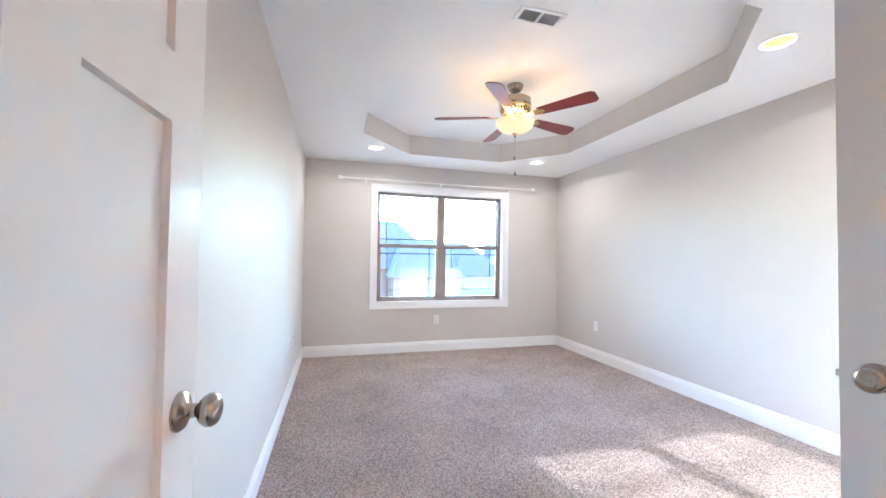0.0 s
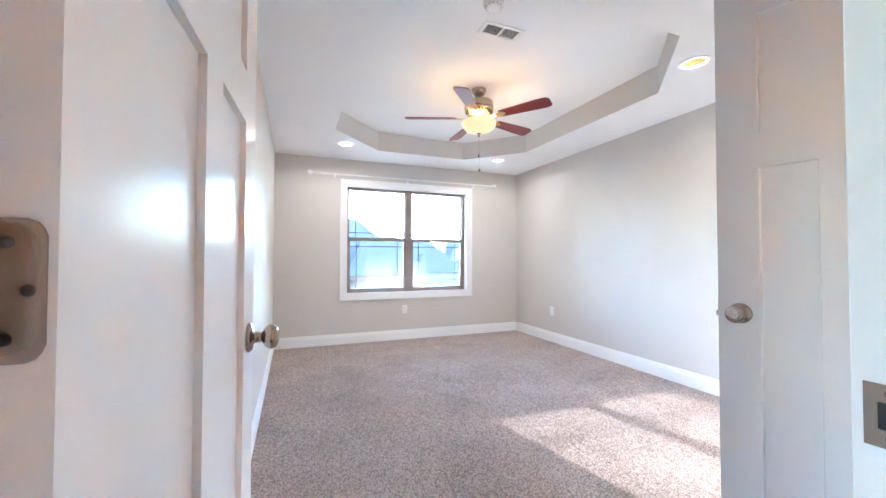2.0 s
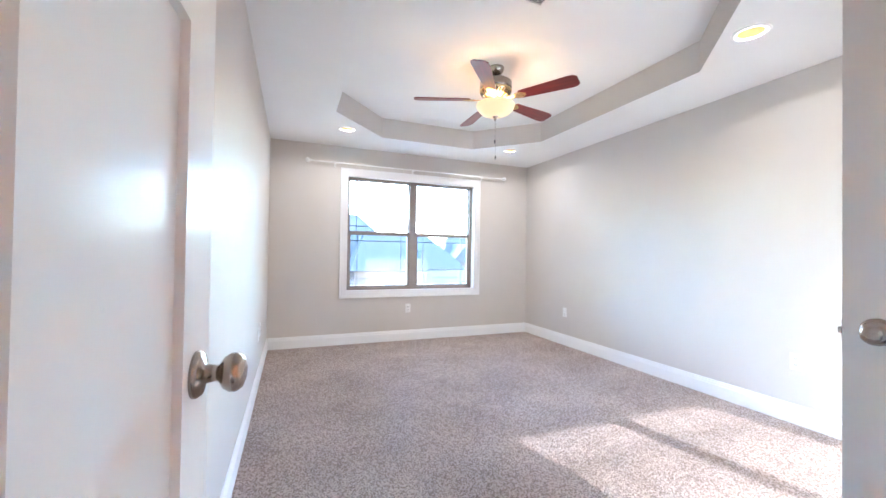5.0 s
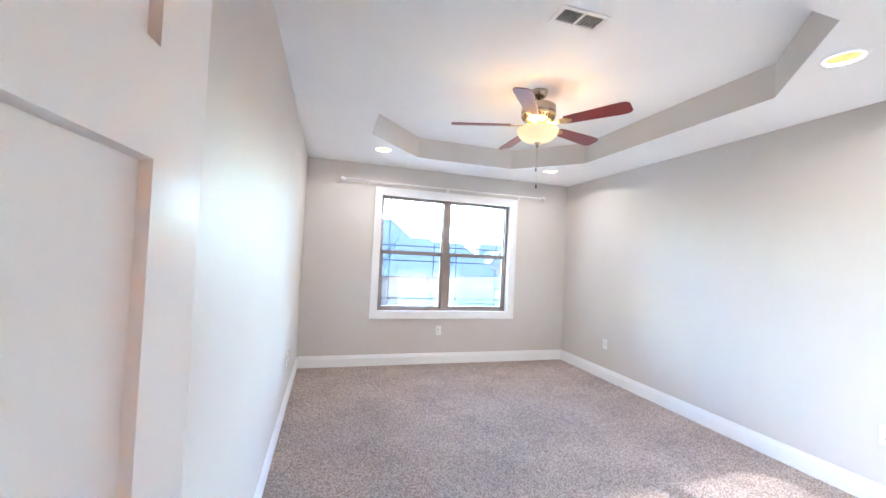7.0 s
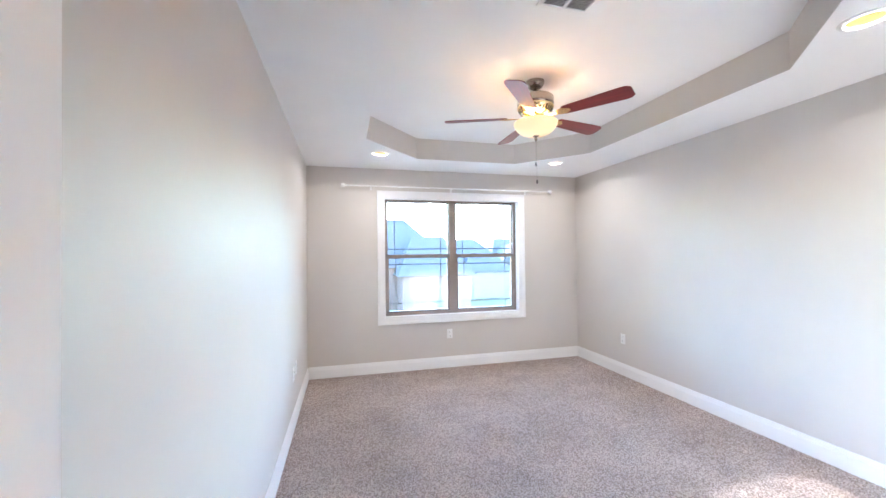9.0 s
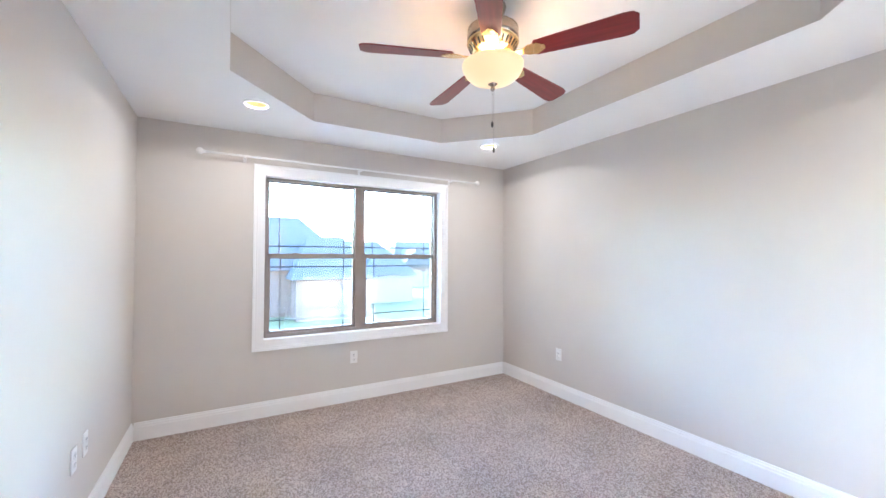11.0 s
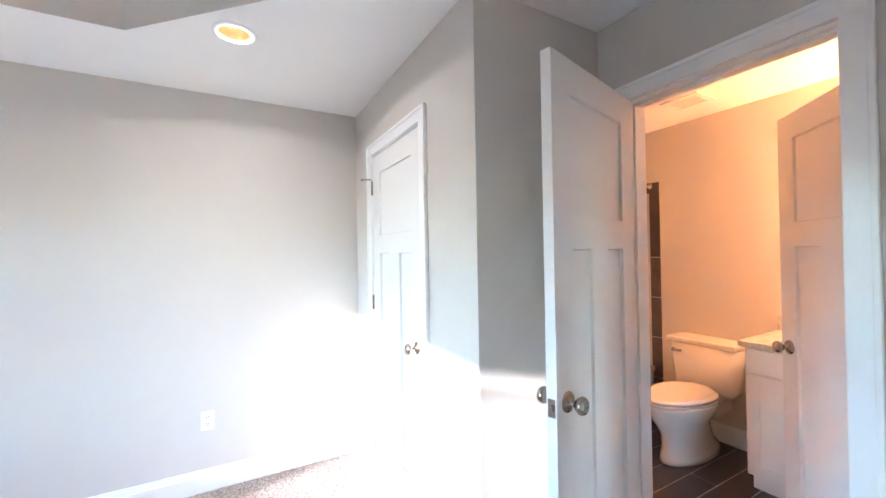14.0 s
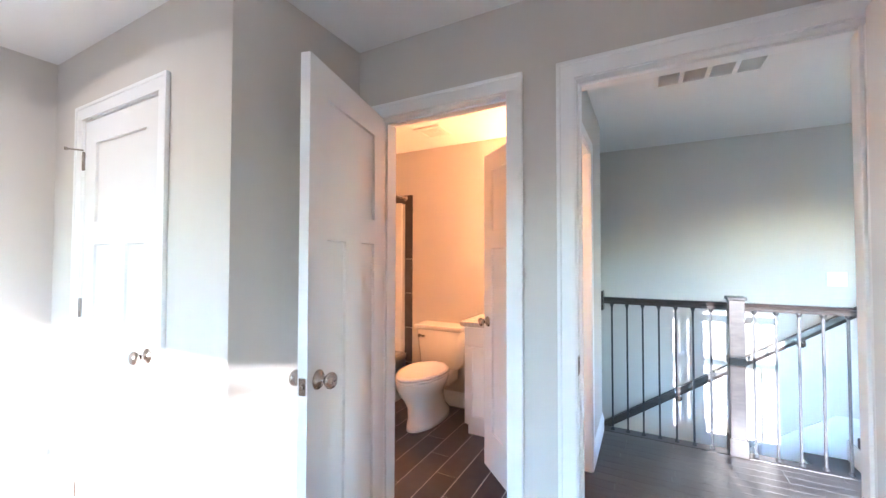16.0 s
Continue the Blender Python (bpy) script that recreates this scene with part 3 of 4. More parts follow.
# ---- window ----
win = thing("window_1", pose(0, L, 0), "taupe vinyl double single-hung window with prairie grilles", "window", "", "structure")
cw = 0.088
bm = bmesh.new()
for a, b in (((WX0 - cw + 0.004, WZ0 - cw), (WX0 + 0.004, WZ1 + cw)), ((WX1 - 0.004, WZ0 - cw), (WX1 + cw - 0.004, WZ1 + cw))):
    box(bm, (a[0], -0.015, a[1]), (b[0], 0, b[1]), 0.003)
for a, b in ((WZ0 - cw, WZ0 + 0.004), (WZ1 - 0.004, WZ1 + cw)):
    box(bm, (WX0 + 0.004, -0.0145, a), (WX1 - 0.004, 0, b), 0.003)
X0, X1, Z0, Z1 = WX0 - cw + 0.002, WX1 + cw - 0.002, WZ0 - cw - 0.002, WZ1 + cw + 0.002
for a, b in (((X0, Z0), (X0 + 0.02, Z1)), ((X1 - 0.02, Z0), (X1, Z1)), ((X0 + 0.019, Z0), (X1 - 0.019, Z0 + 0.02)), ((X0 + 0.019, Z1 - 0.02), (X1 - 0.019, Z1)), ((X0 + 0.03, Z0 + 0.03), (X0 + 0.036, Z1 - 0.03)), ((X1 - 0.036, Z0 + 0.03), (X1 - 0.03, Z1 - 0.03)), ((X0 + 0.03, Z0 + 0.03), (X1 - 0.03, Z0 + 0.036)), ((X0 + 0.03, Z1 - 0.036), (X1 - 0.03, Z1 - 0.03))):
    box(bm, (a[0], -0.021 if abs(b[0] - a[0]) > 0.01 and abs(b[1] - a[1]) > 0.01 else -0.018, a[1]), (b[0], -0.002, b[1]), 0.002)
part("window_casing", bm, TRIM, win, "white moulded casing")
bm = bmesh.new()
RD = 0.095
for a, b in (((WX0 - 0.01, WZ0 - 0.01), (WX0, WZ1 + 0.01)), ((WX1, WZ0 - 0.01), (WX1 + 0.01, WZ1 + 0.01)), ((WX0, WZ0 - 0.01), (WX1, WZ0)), ((WX0, WZ1), (WX1, WZ1 + 0.01))):
    box(bm, (a[0], -0.001, a[1]), (b[0], RD + 0.08, b[1]))
part("window_reveal", bm, TRIM, win, "white painted return")
GY = RD + 0.04
xm = 1.742
bm = bmesh.new()
fx0, fx1, fz0, fz1 = WX0, WX1, WZ0, WZ1
for a, b in (((fx0, fz0), (fx0 + 0.036, fz1)), ((fx1 - 0.036, fz0), (fx1, fz1)), ((fx0 + 0.036, fz0), (fx1 - 0.036, fz0 + 0.030)), ((fx0 + 0.036, fz1 - 0.022), (fx1 - 0.036, fz1)), ((xm - 0.048, fz0 + 0.030), (xm + 0.048, fz1 - 0.022))):
    box(bm, (a[0], RD - 0.012, a[1]), (b[0], RD + 0.075, b[1]), 0.002)
part("window_frame", bm, BRONZE, win, "taupe vinyl frame")
zm = 1.372
for x0, x1 in ((fx0 + 0.036, xm - 0.048), (xm + 0.048, fx1 - 0.036)):
    for z0, z1, dy, e in ((zm - 0.022, fz1 - 0.022, 0.028, 0.012), (fz0 + 0.030, zm + 0.026, 0.0, 0.022)):
        bm = bmesh.new()
        for a, b in (((x0, z0), (x0 + e, z1)), ((x1 - e, z0), (x1, z1)), ((x0, z0), (x1, z0 + 0.024)), ((x0, z1 - (0.036 if dy == 0 else e)), (x1, z1))):
            box(bm, (a[0], RD + dy + 0.002, a[1]), (b[0], RD + dy + 0.028, b[1]), 0.002)
        if dy == 0:
            for xx in (x0 + (x1 - x0) * 0.3, x0 + (x1 - x0) * 0.7):
                box(bm, (xx - 0.03, RD - 0.006, z1 - 0.01), (xx + 0.03, RD + 0.01, z1 + 0.006), 0.003)
        sash = part("sash", bm, BRONZE, win)
        gy = RD + dy + 0.016
        pane = part("pane", block((x0 + 0.004, gy - 0.002, z0 + 0.004), (x1 - 0.004, gy + 0.002, z1 - 0.004)), GLASS, sash, "clear glass pane")
        pane.visible_shadow = False
        gx0, gx1, gz0, gz1 = x0 + e + 0.085, x1 - e - 0.085, z0 + 0.03 + 0.085, z1 - (0.036 if dy == 0 else e) - 0.085
        bm = bmesh.new()
        for g in (gx0, gx1):
            box(bm, (g - 0.0055, gy + 0.0025, z0 + 0.02), (g + 0.0055, gy + 0.006, z1 - 0.01))
        for g in (gz0, gz1):
            box(bm, (x0 + 0.01, gy + 0.0025, g - 0.006), (x1 - 0.01, gy + 0.0065, g + 0.006))
        part("grille", bm, GRILLE, sash, "thin dark grille bars")

# curtain rod
rod = thing("curtain_rod", pose(0, L, 2.20), "slim white curtain rod with round ends above the window", "curtain rod")
bm = bmesh.new()
lathe(bm, [(0, 0.44), (0.009, 0.44), (0.009, 3.0), (0, 3.0)], 14, pose(0, -0.075, 0, 0, 90, 0))
part("pole", bm, PLASTIC, rod)
for x, s in ((0.44, -1), (3.0, 1)):
    bm = bmesh.new()
    lathe(bm, [(0, -0.002), (0.013, 0.0), (0.013, 0.012), (0.02, 0.018), (0.027, 0.032), (0.024, 0.05), (0.012, 0.06), (0, 0.062)], 20, pose(x, -0.075, 0, 0, 90 * s, 0))
    part("finial", bm, PLASTIC, rod)
for x in (0.72, 1.70, 2.71):
    bm = block((x - 0.008, -0.083, -0.014), (x + 0.008, 0, -0.006), 0.002)
    box(bm, (x - 0.012, -0.004, -0.04), (x + 0.012, 0, 0.01), 0.002)
    box(bm, (x - 0.008, -0.09, -0.012), (x + 0.008, -0.083, 0.0), 0.002)
    part("bracket", bm, PLASTIC, rod)


# ---- outlets ----
def outlet(m, kind="socket", label="white duplex outlet on the wall"):
    """A cover plate whose face looks along -y of m."""
    o = thing("wall_outlet" if kind == "socket" else "wall_switch", m, label, "outlet" if kind == "socket" else "switch", "wall outlets" if kind == "socket" else "")
    wd = 0.035 if kind == "socket" else 0.06
    part("plate", block((-wd, -0.006, -0.0575), (wd, 0, 0.0575), 0.0025), PLASTIC, o)
    if kind == "socket":
        for z in (-0.02, 0.02):
            bm = bmesh.new()
            lathe(bm, [(0, 0.009), (0.0155, 0.009), (0.0165, 0.0065), (0.0165, 0.004), (0, 0.004)], 20, pose(0, 0, z, 90, 0, 0))
            s = part("socket", bm, PLASTIC, o)
            bm = bmesh.new()
            for x in (-0.006, 0.006):
                box(bm, (x - 0.0013, -0.0096, z - 0.002), (x + 0.0013, -0.0088, z + 0.007))
            box(bm, (-0.002, -0.0096, z - 0.010), (0.002, -0.0088, z - 0.006))
            part("slots", bm, OPENSHADE, s)
    else:
        for x in (-0.023, 0.023):
            part("toggle", block((x - 0.015, -0.010, -0.033), (x + 0.015, -0.005, 0.033), 0.002), PLASTIC, o)
    return o


outlet(pose(1.665, L, 0.415))
outlet(pose(W, 3.99, 0.413, 0, 0, -90))
outlet(pose(W, 1.625, 0.424, 0, 0, -90))
outlet(pose(0, 3.64, 0.43, 0, 0, 90))
outlet(pose(0, 3.80, 0.44, 0, 0, 90), label="white blank-faced outlet plate low on the wall")
outlet(pose(-0.71, YF, 1.20, 0, 0, 180), "switch", "white double light switch on the stairwell wall")

# ---- ceiling fittings ----
for i, (x, y) in enumerate(CANS):
    c = thing("recessed_light", pose(x, y, H), "lit recessed can light with white trim ring", "ceiling light", "recessed ceiling lights")
    bm = bmesh.new()
    lathe(bm, [(0.068, 0.0), (0.070, -0.006), (0.090, -0.005), (0.094, 0.0), (0.068, 0.001)], 32)
    part("trim_ring", bm, PLASTIC, c)
    bm = bmesh.new()
    lathe(bm, [(0.070, 0.0), (0.062, 0.06), (0.055, 0.075), (0.075, 0.08), (0.08, 0.0)], 32)
    part("reflector", bm, BAFFLE, c)
    bm = bmesh.new()
    lathe(bm, [(0, 0.046), (0.02, 0.047), (0.036, 0.053), (0.042, 0.064), (0.042, 0.078), (0, 0.078)], 28)
    part("bulb", bm, CANLIT, c)
    lamp("can_lamp", "AREA", (x, y, H + 0.010), 0.055, (1.0, 0.92, 0.82), 0.035, (0, 0, -1))

v = thing("ceiling_vent", pose(1.495, 1.955, TRAY), "white ceiling air register with two louvre banks", "vent")
bm = bmesh.new()
for a, b in (((-0.145, -0.07), (0.145, -0.048)), ((-0.145, 0.048), (0.145, 0.07)), ((-0.145, -0.048), (-0.118, 0.048)), ((0.118, -0.048), (0.145, 0.048)), ((-0.008, -0.048), (0.008, 0.048))):
    box(bm, (*a, -0.008), (*b, 0), 0.002)
part("frame", bm, PLASTIC, v)
# Dark sheet in place of the shaded duct above the slats.
part("duct_shade", block((-0.118, -0.048, -0.0015), (0.118, 0.048, -0.0005)), OPENSHADE, v)
for k in range(10):
    for sx in (-0.063, 0.063):
        sl = block((-0.053, -0.0006, -0.006), (0.053, 0.0006, 0.0))
        ob = part("slat", sl, PLASTIC, v)
        ob.matrix_basis = pose(sx, -0.043 + k * 0.0096, -0.0018, -38, 0, 0)
s = thing("smoke_detector", pose(1.312, 1.725, TRAY), "white round smoke detector on the tray ceiling", "smoke detector")
bm = bmesh.new()
lathe(bm, [(0, -0.036), (0.03, -0.036), (0.045, -0.03), (0.052, -0.018), (0.058, -0.012), (0.062, 0.0), (0, 0.0)], 32)
part("body", bm, PLASTIC, s)
bm = bmesh.new()
for k in range(12):
    a = 2 * math.pi * k / 12
    box(bm, (0.047 * math.cos(a) - 0.002, 0.047 * math.sin(a) - 0.002, -0.030), (0.047 * math.cos(a) + 0.002, 0.047 * math.sin(a) + 0.002, -0.024))
part("grille", bm, OPENSHADE, s)

# ---- ceiling fan ----
FX, FY = 1.762, 2.80
fan = thing("ceiling_fan", pose(FX, FY, TRAY), "brushed nickel ceiling fan with five cherry blades, lit amber bowl", "ceiling fan")
bm = bmesh.new()
lathe(bm, [(0, 0), (0.066, 0), (0.066, -0.012), (0.06, -0.03), (0.045, -0.05), (0.025, -0.058), (0, -0.058)], 28)
part("canopy", bm, NICKEL, fan)
bm = bmesh.new()
lathe(bm, [(0, -0.05), (0.012, -0.05), (0.012, -0.1), (0.024, -0.1), (0.026, -0.125), (0, -0.125)], 16)
part("downrod", bm, NICKEL, fan)
bm = bmesh.new()
lathe(bm, [(0, -0.108), (0.05, -0.108), (0.118, -0.113), (0.128, -0.122), (0.13, -0.165), (0.128, -0.185), (0, -0.185)], 40)
part("motor_housing", bm, NICKEL, fan)
bm = bmesh.new()
lathe(bm, [(0.129, -0.185), (0.131, -0.192), (0.126, -0.20), (0.10, -0.236), (0.07, -0.250), (0, -0.250)], 40)
vent = part("vent_ring", bm, LAMPGOLD, fan, "slotted ring under the motor, tinted gold for the lamp's glow")
for k in range(30):
    a = 2 * math.pi * k / 30
    sl = block((-0.004, -0.017, -0.0015), (0.004, 0.017, 0.0015), 0.001)
    o = part("slot", sl, OPENSHADE, vent)
    o.matrix_basis = Matrix.Rotation(a, 4, "Z") @ pose(0, 0.1135, -0.2185, 54, 0, 0)
bm = bmesh.new()
lathe(bm, [(0, -0.250), (0.052, -0.250), (0.056, -0.258), (0.045, -0.268), (0.045, -0.296), (0, -0.296)], 30)
for k in range(3):
    a = 2 * math.pi * k / 3 + 0.4
    v0 = len(bm.verts)
    box(bm, (0.04, -0.006, -0.298), (0.152, 0.006, -0.292))
    bm.verts.ensure_lookup_table()
    bmesh.ops.rotate(bm, cent=(0, 0, 0), matrix=Matrix.Rotation(a, 3, "Z"), verts=bm.verts[v0:])
part("light_fitter", bm, LAMPGOLD, fan)
bm = bmesh.new()
lathe(bm, [(0.146, -0.300), (0.150, -0.296), (0.155, -0.300), (0.152, -0.320), (0.138, -0.346), (0.112, -0.370), (0.075, -0.387), (0.04, -0.395), (0.0, -0.397)], 40)
part("light_bowl", bm, BOWL, fan, "frosted amber glass bowl, lit")
lamp("fan_lamp", "POINT", (FX, FY, TRAY - 0.325), 0.085, (1.0, 0.74, 0.48), 0.05)
bm = bmesh.new()
lathe(bm, [(0, -0.388), (0.024, -0.388), (0.024, -0.396), (0.012, -0.404), (0.009, -0.415), (0.013, -0.42), (0.006, -0.43), (0, -0.431)], 18)
part("finial", bm, NICKEL, fan)


def blade_bm():
    """A tapered blade with cut corners along +x, slightly thick."""
    bm = bmesh.new()
    prism(bm, [(0.215, -0.046), (0.60, -0.066), (0.638, -0.062), (0.66, -0.04), (0.66, 0.04), (0.638, 0.062), (0.60, 0.066), (0.215, 0.046), (0.205, 0.03), (0.205, -0.03)], -0.003, 0.003)
    return bm


def iron_bm():
    bm = bmesh.new()
    prism(bm, [(0.055, -0.02), (0.15, -0.014), (0.185, -0.032), (0.225, -0.036), (0.262, -0.012), (0.262, 0.012), (0.225, 0.036), (0.185, 0.032), (0.15, 0.014), (0.055, 0.02)], -0.0075, -0.0035)
    for x, y in ((0.215, -0.022), (0.215, 0.022), (0.245, 0)):
        lathe(bm, [(0, -0.010), (0.004, -0.0095), (0.005, -0.0075), (0.005, -0.007)], 10, pose(x, y, 0))
    return bm


blade_me, iron_me = mesh_of("blade", blade_bm(), CHERRY), mesh_of("blade_iron", iron_bm(), LAMPGOLD)
for k in range(5):
    bl = share("blade", blade_me, fan, Matrix.Rotation(radians(15 + 72 * k), 4, "Z") @ pose(0, 0, -0.262, -13, 0, 0))
    tagged(bl, "dark cherry fan blade")
    share("blade_iron", iron_me, bl, Matrix())
for x, y, z in ((0.0, 0.004, -0.585), (0.002, -0.006, -0.715)):
    bm = bmesh.new()
    lathe(bm, [(0, -0.42), (0.0007, -0.42), (0.0007, z), (0, z)], 6, pose(x, y, 0))
    ch = part("pull_chain", bm, NICKEL, fan, "thin metal pull chain")
    bm = bmesh.new()
    lathe(bm, [(0, z + 0.002), (0.004, z), (0.006, z - 0.008), (0.006, z - 0.022), (0.004, z - 0.028), (0, z - 0.029)], 12, pose(x, y, 0))
    part("fob", bm, DARKMETAL, ch, "dark chain fob")


# ---- bathroom ----
toilet = thing("toilet", pose(2.245, YB, 0), "white two-piece porcelain toilet with the lid down", "toilet")
EGG = 0.16
bm = bmesh.new()
loft(bm, [oval(0, 0.35, 0.125, 0.30, 0.0), oval(0, 0.35, 0.120, 0.295, 0.035), oval(0, 0.375, 0.104, 0.26, 0.09), oval(0, 0.40, 0.10, 0.245, 0.18), oval(0, 0.43, 0.115, 0.255, 0.24, egg=0.05), oval(0, 0.455, 0.148, 0.27, 0.29, egg=0.1), oval(0, 0.47, 0.175, 0.285, 0.345, egg=EGG), oval(0, 0.475, 0.184, 0.29, 0.385, egg=EGG), oval(0, 0.475, 0.182, 0.288, 0.40, egg=EGG)])
part("bowl", bm, PORCELAIN, toilet)
part("rear_deck", block((-0.13, 0.03, 0.25), (0.13, 0.26, 0.395), 0.03), PORCELAIN, toilet)
bm = bmesh.new()
loft(bm, [oval(0, 0.475, 0.184, 0.291, 0.402, egg=EGG), oval(0, 0.475, 0.189, 0.296, 0.408, egg=EGG), oval(0, 0.475, 0.189, 0.296, 0.416, egg=EGG), oval(0, 0.475, 0.184, 0.291, 0.42, egg=EGG)])
part("seat", bm, PORCELAIN, toilet)
bm = bmesh.new()
loft(bm, [oval(0, 0.475, 0.182, 0.289, 0.424, egg=EGG), oval(0, 0.475, 0.187, 0.294, 0.43, egg=EGG), oval(0, 0.475, 0.184, 0.29, 0.44, egg=EGG), oval(0, 0.475, 0.158, 0.26, 0.447, egg=EGG)])
box(bm, (-0.07, 0.16, 0.422), (0.07, 0.21, 0.445), 0.006)
part("lid", bm, PORCELAIN, toilet)
for sx in (-0.105, 0.105):
    bm = bmesh.new()
    lathe(bm, [(0.016, 0.03), (0.016, 0.042), (0.011, 0.052), (0, 0.054)], 14, pose(sx, 0.33, 0.0))
    part("bolt_cap", bm, PORCELAIN, toilet)
bm = bmesh.new()
rr = []
for z, hw, d0, d1 in ((0.39, 0.185, 0.02, 0.19), (0.42, 0.195, 0.015, 0.2), (0.72, 0.225, 0.012, 0.215)):
    k = 0.03
    rr.append([(-hw + k, d0, z), (hw - k, d0, z), (hw, d0 + k, z), (hw, d1 - k, z), (hw - k, d1, z), (-hw + k, d1, z), (-hw, d1 - k, z), (-hw, d0 + k, z)])
loft(bm, rr)
part("tank", bm, PORCELAIN, toilet)
part("tank_lid", block((-0.235, 0.004, 0.722), (0.235, 0.228, 0.762), 0.012), PORCELAIN, toilet)
bm = block((0.12, 0.215, 0.655), (0.19, 0.232, 0.672), 0.005)
lathe(bm, [(0, 0.0), (0.014, 0.0), (0.014, 0.012), (0, 0.012)], 14, pose(0.18, 0.213, 0.663, -90, 0, 0))
part("flush_lever", bm, NICKEL, toilet)

# vanity and its top
VX0, VX1, VY = 1.06, 1.845, -1.13
van = thing("vanity_cabinet", pose(VX1, YB, 0), "white shaker vanity cabinet with a drawer over a door", "cabinet")
dv = VY - YB
part("body", block((VX0 - VX1, 0.0, 0.10), (0, dv - 0.02, 0.845)), TRIM, van)
part("toe_kick", block((VX0 - VX1, 0.0, 0), (-0.004, dv - 0.08, 0.10)), TRIM, van)
for x1 in (-0.012, -0.40):
    x0 = x1 - 0.37
    part("drawer", block((x0, dv - 0.02, 0.70), (x1, dv, 0.835), 0.003), TRIM, van)
    bm = bmesh.new()
    for a, b in (((x0, 0.115), (x0 + 0.06, 0.688)), ((x1 - 0.06, 0.115), (x1, 0.688)), ((x0 + 0.06, 0.115), (x1 - 0.06, 0.175)), ((x0 + 0.06, 0.628), (x1 - 0.06, 0.688))):
        box(bm, (a[0], dv - 0.02, a[1]), (b[0], dv, b[1]), 0.0015)
    box(bm, (x0 + 0.055, dv - 0.02, 0.17), (x1 - 0.055, dv - 0.009, 0.633))
    part("door", bm, TRIM, van)
tagged(new("countertop", mesh_of("countertop", block((VX0 - 0.015, YB, 0.845), (VX1 + 0.02, VY + 0.025, 0.88), 0.005), MARBLE)), "grey veined marble slab on the white vanity", "countertop")
tagged(new("backsplash", mesh_of("backsplash", block((VX0 - 0.015, YB, 0.88), (VX1 + 0.02, YB + 0.02, 0.97), 0.003), MARBLE)), "grey veined marble backsplash behind the vanity", "backsplash")

# tub and surround
tub = thing("bathtub", pose(2.715, YB, 0), "white acrylic alcove bathtub with plain apron", "bathtub")
TW, TD = W - 2.715, 1.50
bm = block((0, 0.0, 0), (0.05, TD, 0.40), 0.008)
box(bm, (0.02, 0, 0.05), (0.0, TD, 0.36))
part("apron", bm, ACRYLIC, tub)
bm = bmesh.new()
k = 0.07
o = [(-0.012, 0), (TW, 0), (TW, TD), (-0.012, TD)]
i0 = [(k, k), (TW - k, k), (TW - k, TD - k), (k, TD - k)]
i1 = [(k + 0.08, k + 0.12), (TW - k - 0.06, k + 0.12), (TW - k - 0.06, TD - k - 0.12), (k + 0.08, TD - k - 0.12)]
loft(bm, [[(*p, 0.385) for p in o], [(*p, 0.43) for p in o], [(*p, 0.43) for p in i0], [(*p, 0.10) for p in i1]], cap=False)
bm.faces.new([bm.verts.new((*p, 0.10)) for p in i1])
part("basin", bm, ACRYLIC, tub)
sur = thing("shower_surround", pose(2.715, YB, 0.432), "white acrylic shower wall panels with a moulded shelf", "shower surround")
part("back_panel", block((0.045, 0, 0), (TW, 0.015, 1.48), 0.004), ACRYLIC, sur)
part("side_panel", block((TW - 0.015, 0.015, 0), (TW, TD, 1.48), 0.004), ACRYLIC, sur)
part("shelf", block((0.12, 0.015, 1.33), (0.46, 0.075, 1.365), 0.012), ACRYLIC, sur)
part("shelf", block((0.12, 0.015, 0.80), (0.46, 0.075, 0.83), 0.012), ACRYLIC, sur)
strip = thing("tile_border", pose(2.640, YB, 0), "dark slate tile border beside the shower surround", "tiles", "", "structure")
z = 0.0
tile_me = mesh_of("tile", block((0, 0, 0.002), (0.085, 0.009, 0.335), 0.0015), TILE)
for k in range(6):
    share("tile", tile_me, strip, pose(0, 0, 0.004 + 0.337 * k - 0.05 * 0) if k < 5 else pose(0, 0, 1.650))
top_me = mesh_of("tile", block((0.002, 0, 0), (0.335, 0.009, 0.085), 0.0015), TILE)
for k in range(3):
    share("tile", top_me, strip, pose(0.086 + 0.337 * k - 0.0, 0, 1.90) if k < 2 else pose(0.44, 0, 1.9001))
cr = thing("shower_curtain_rod", pose(2.72, YB, 1.955), "brushed nickel shower curtain rod", "curtain rod")
bm = bmesh.new()
lathe(bm, [(0, 0), (0.03, 0), (0.03, 0.006), (0.0125, 0.012), (0.0125, 1.50), (0, 1.50)], 16, pose(0, 0.012, 0, -90, 0, 0))
part("rod", bm, NICKEL, cr)
wall("wall_tub_end", [((2.715, YB + TD + 0.002, 0), (W, YE - T, TOP))], PAINT, "greige wall at the tub end")

bv = thing("exhaust_fan", pose(2.17, -1.22, H), "white bathroom ceiling exhaust grille", "vent")
bm = bmesh.new()
for a, b in (((-0.12, -0.12), (0.12, -0.085)), ((-0.12, 0.085), (0.12, 0.12)), ((-0.12, -0.085), (-0.085, 0.085)), ((0.085, -0.085), (0.12, 0.085))):
    box(bm, (*a, -0.012), (*b, 0), 0.003)
part("frame", bm, PLASTIC, bv)
for k in range(9):
    part("slat", block((-0.085, -0.08 + k * 0.019, -0.010), (0.085, -0.068 + k * 0.019, -0.004), 0.001), PLASTIC, bv)
# Dark sheet painted as the shade behind the exhaust slats.
part("duct_shade", block((-0.085, -0.085, -0.002), (0.085, 0.085, -0.001)), OPENSHADE, bv)
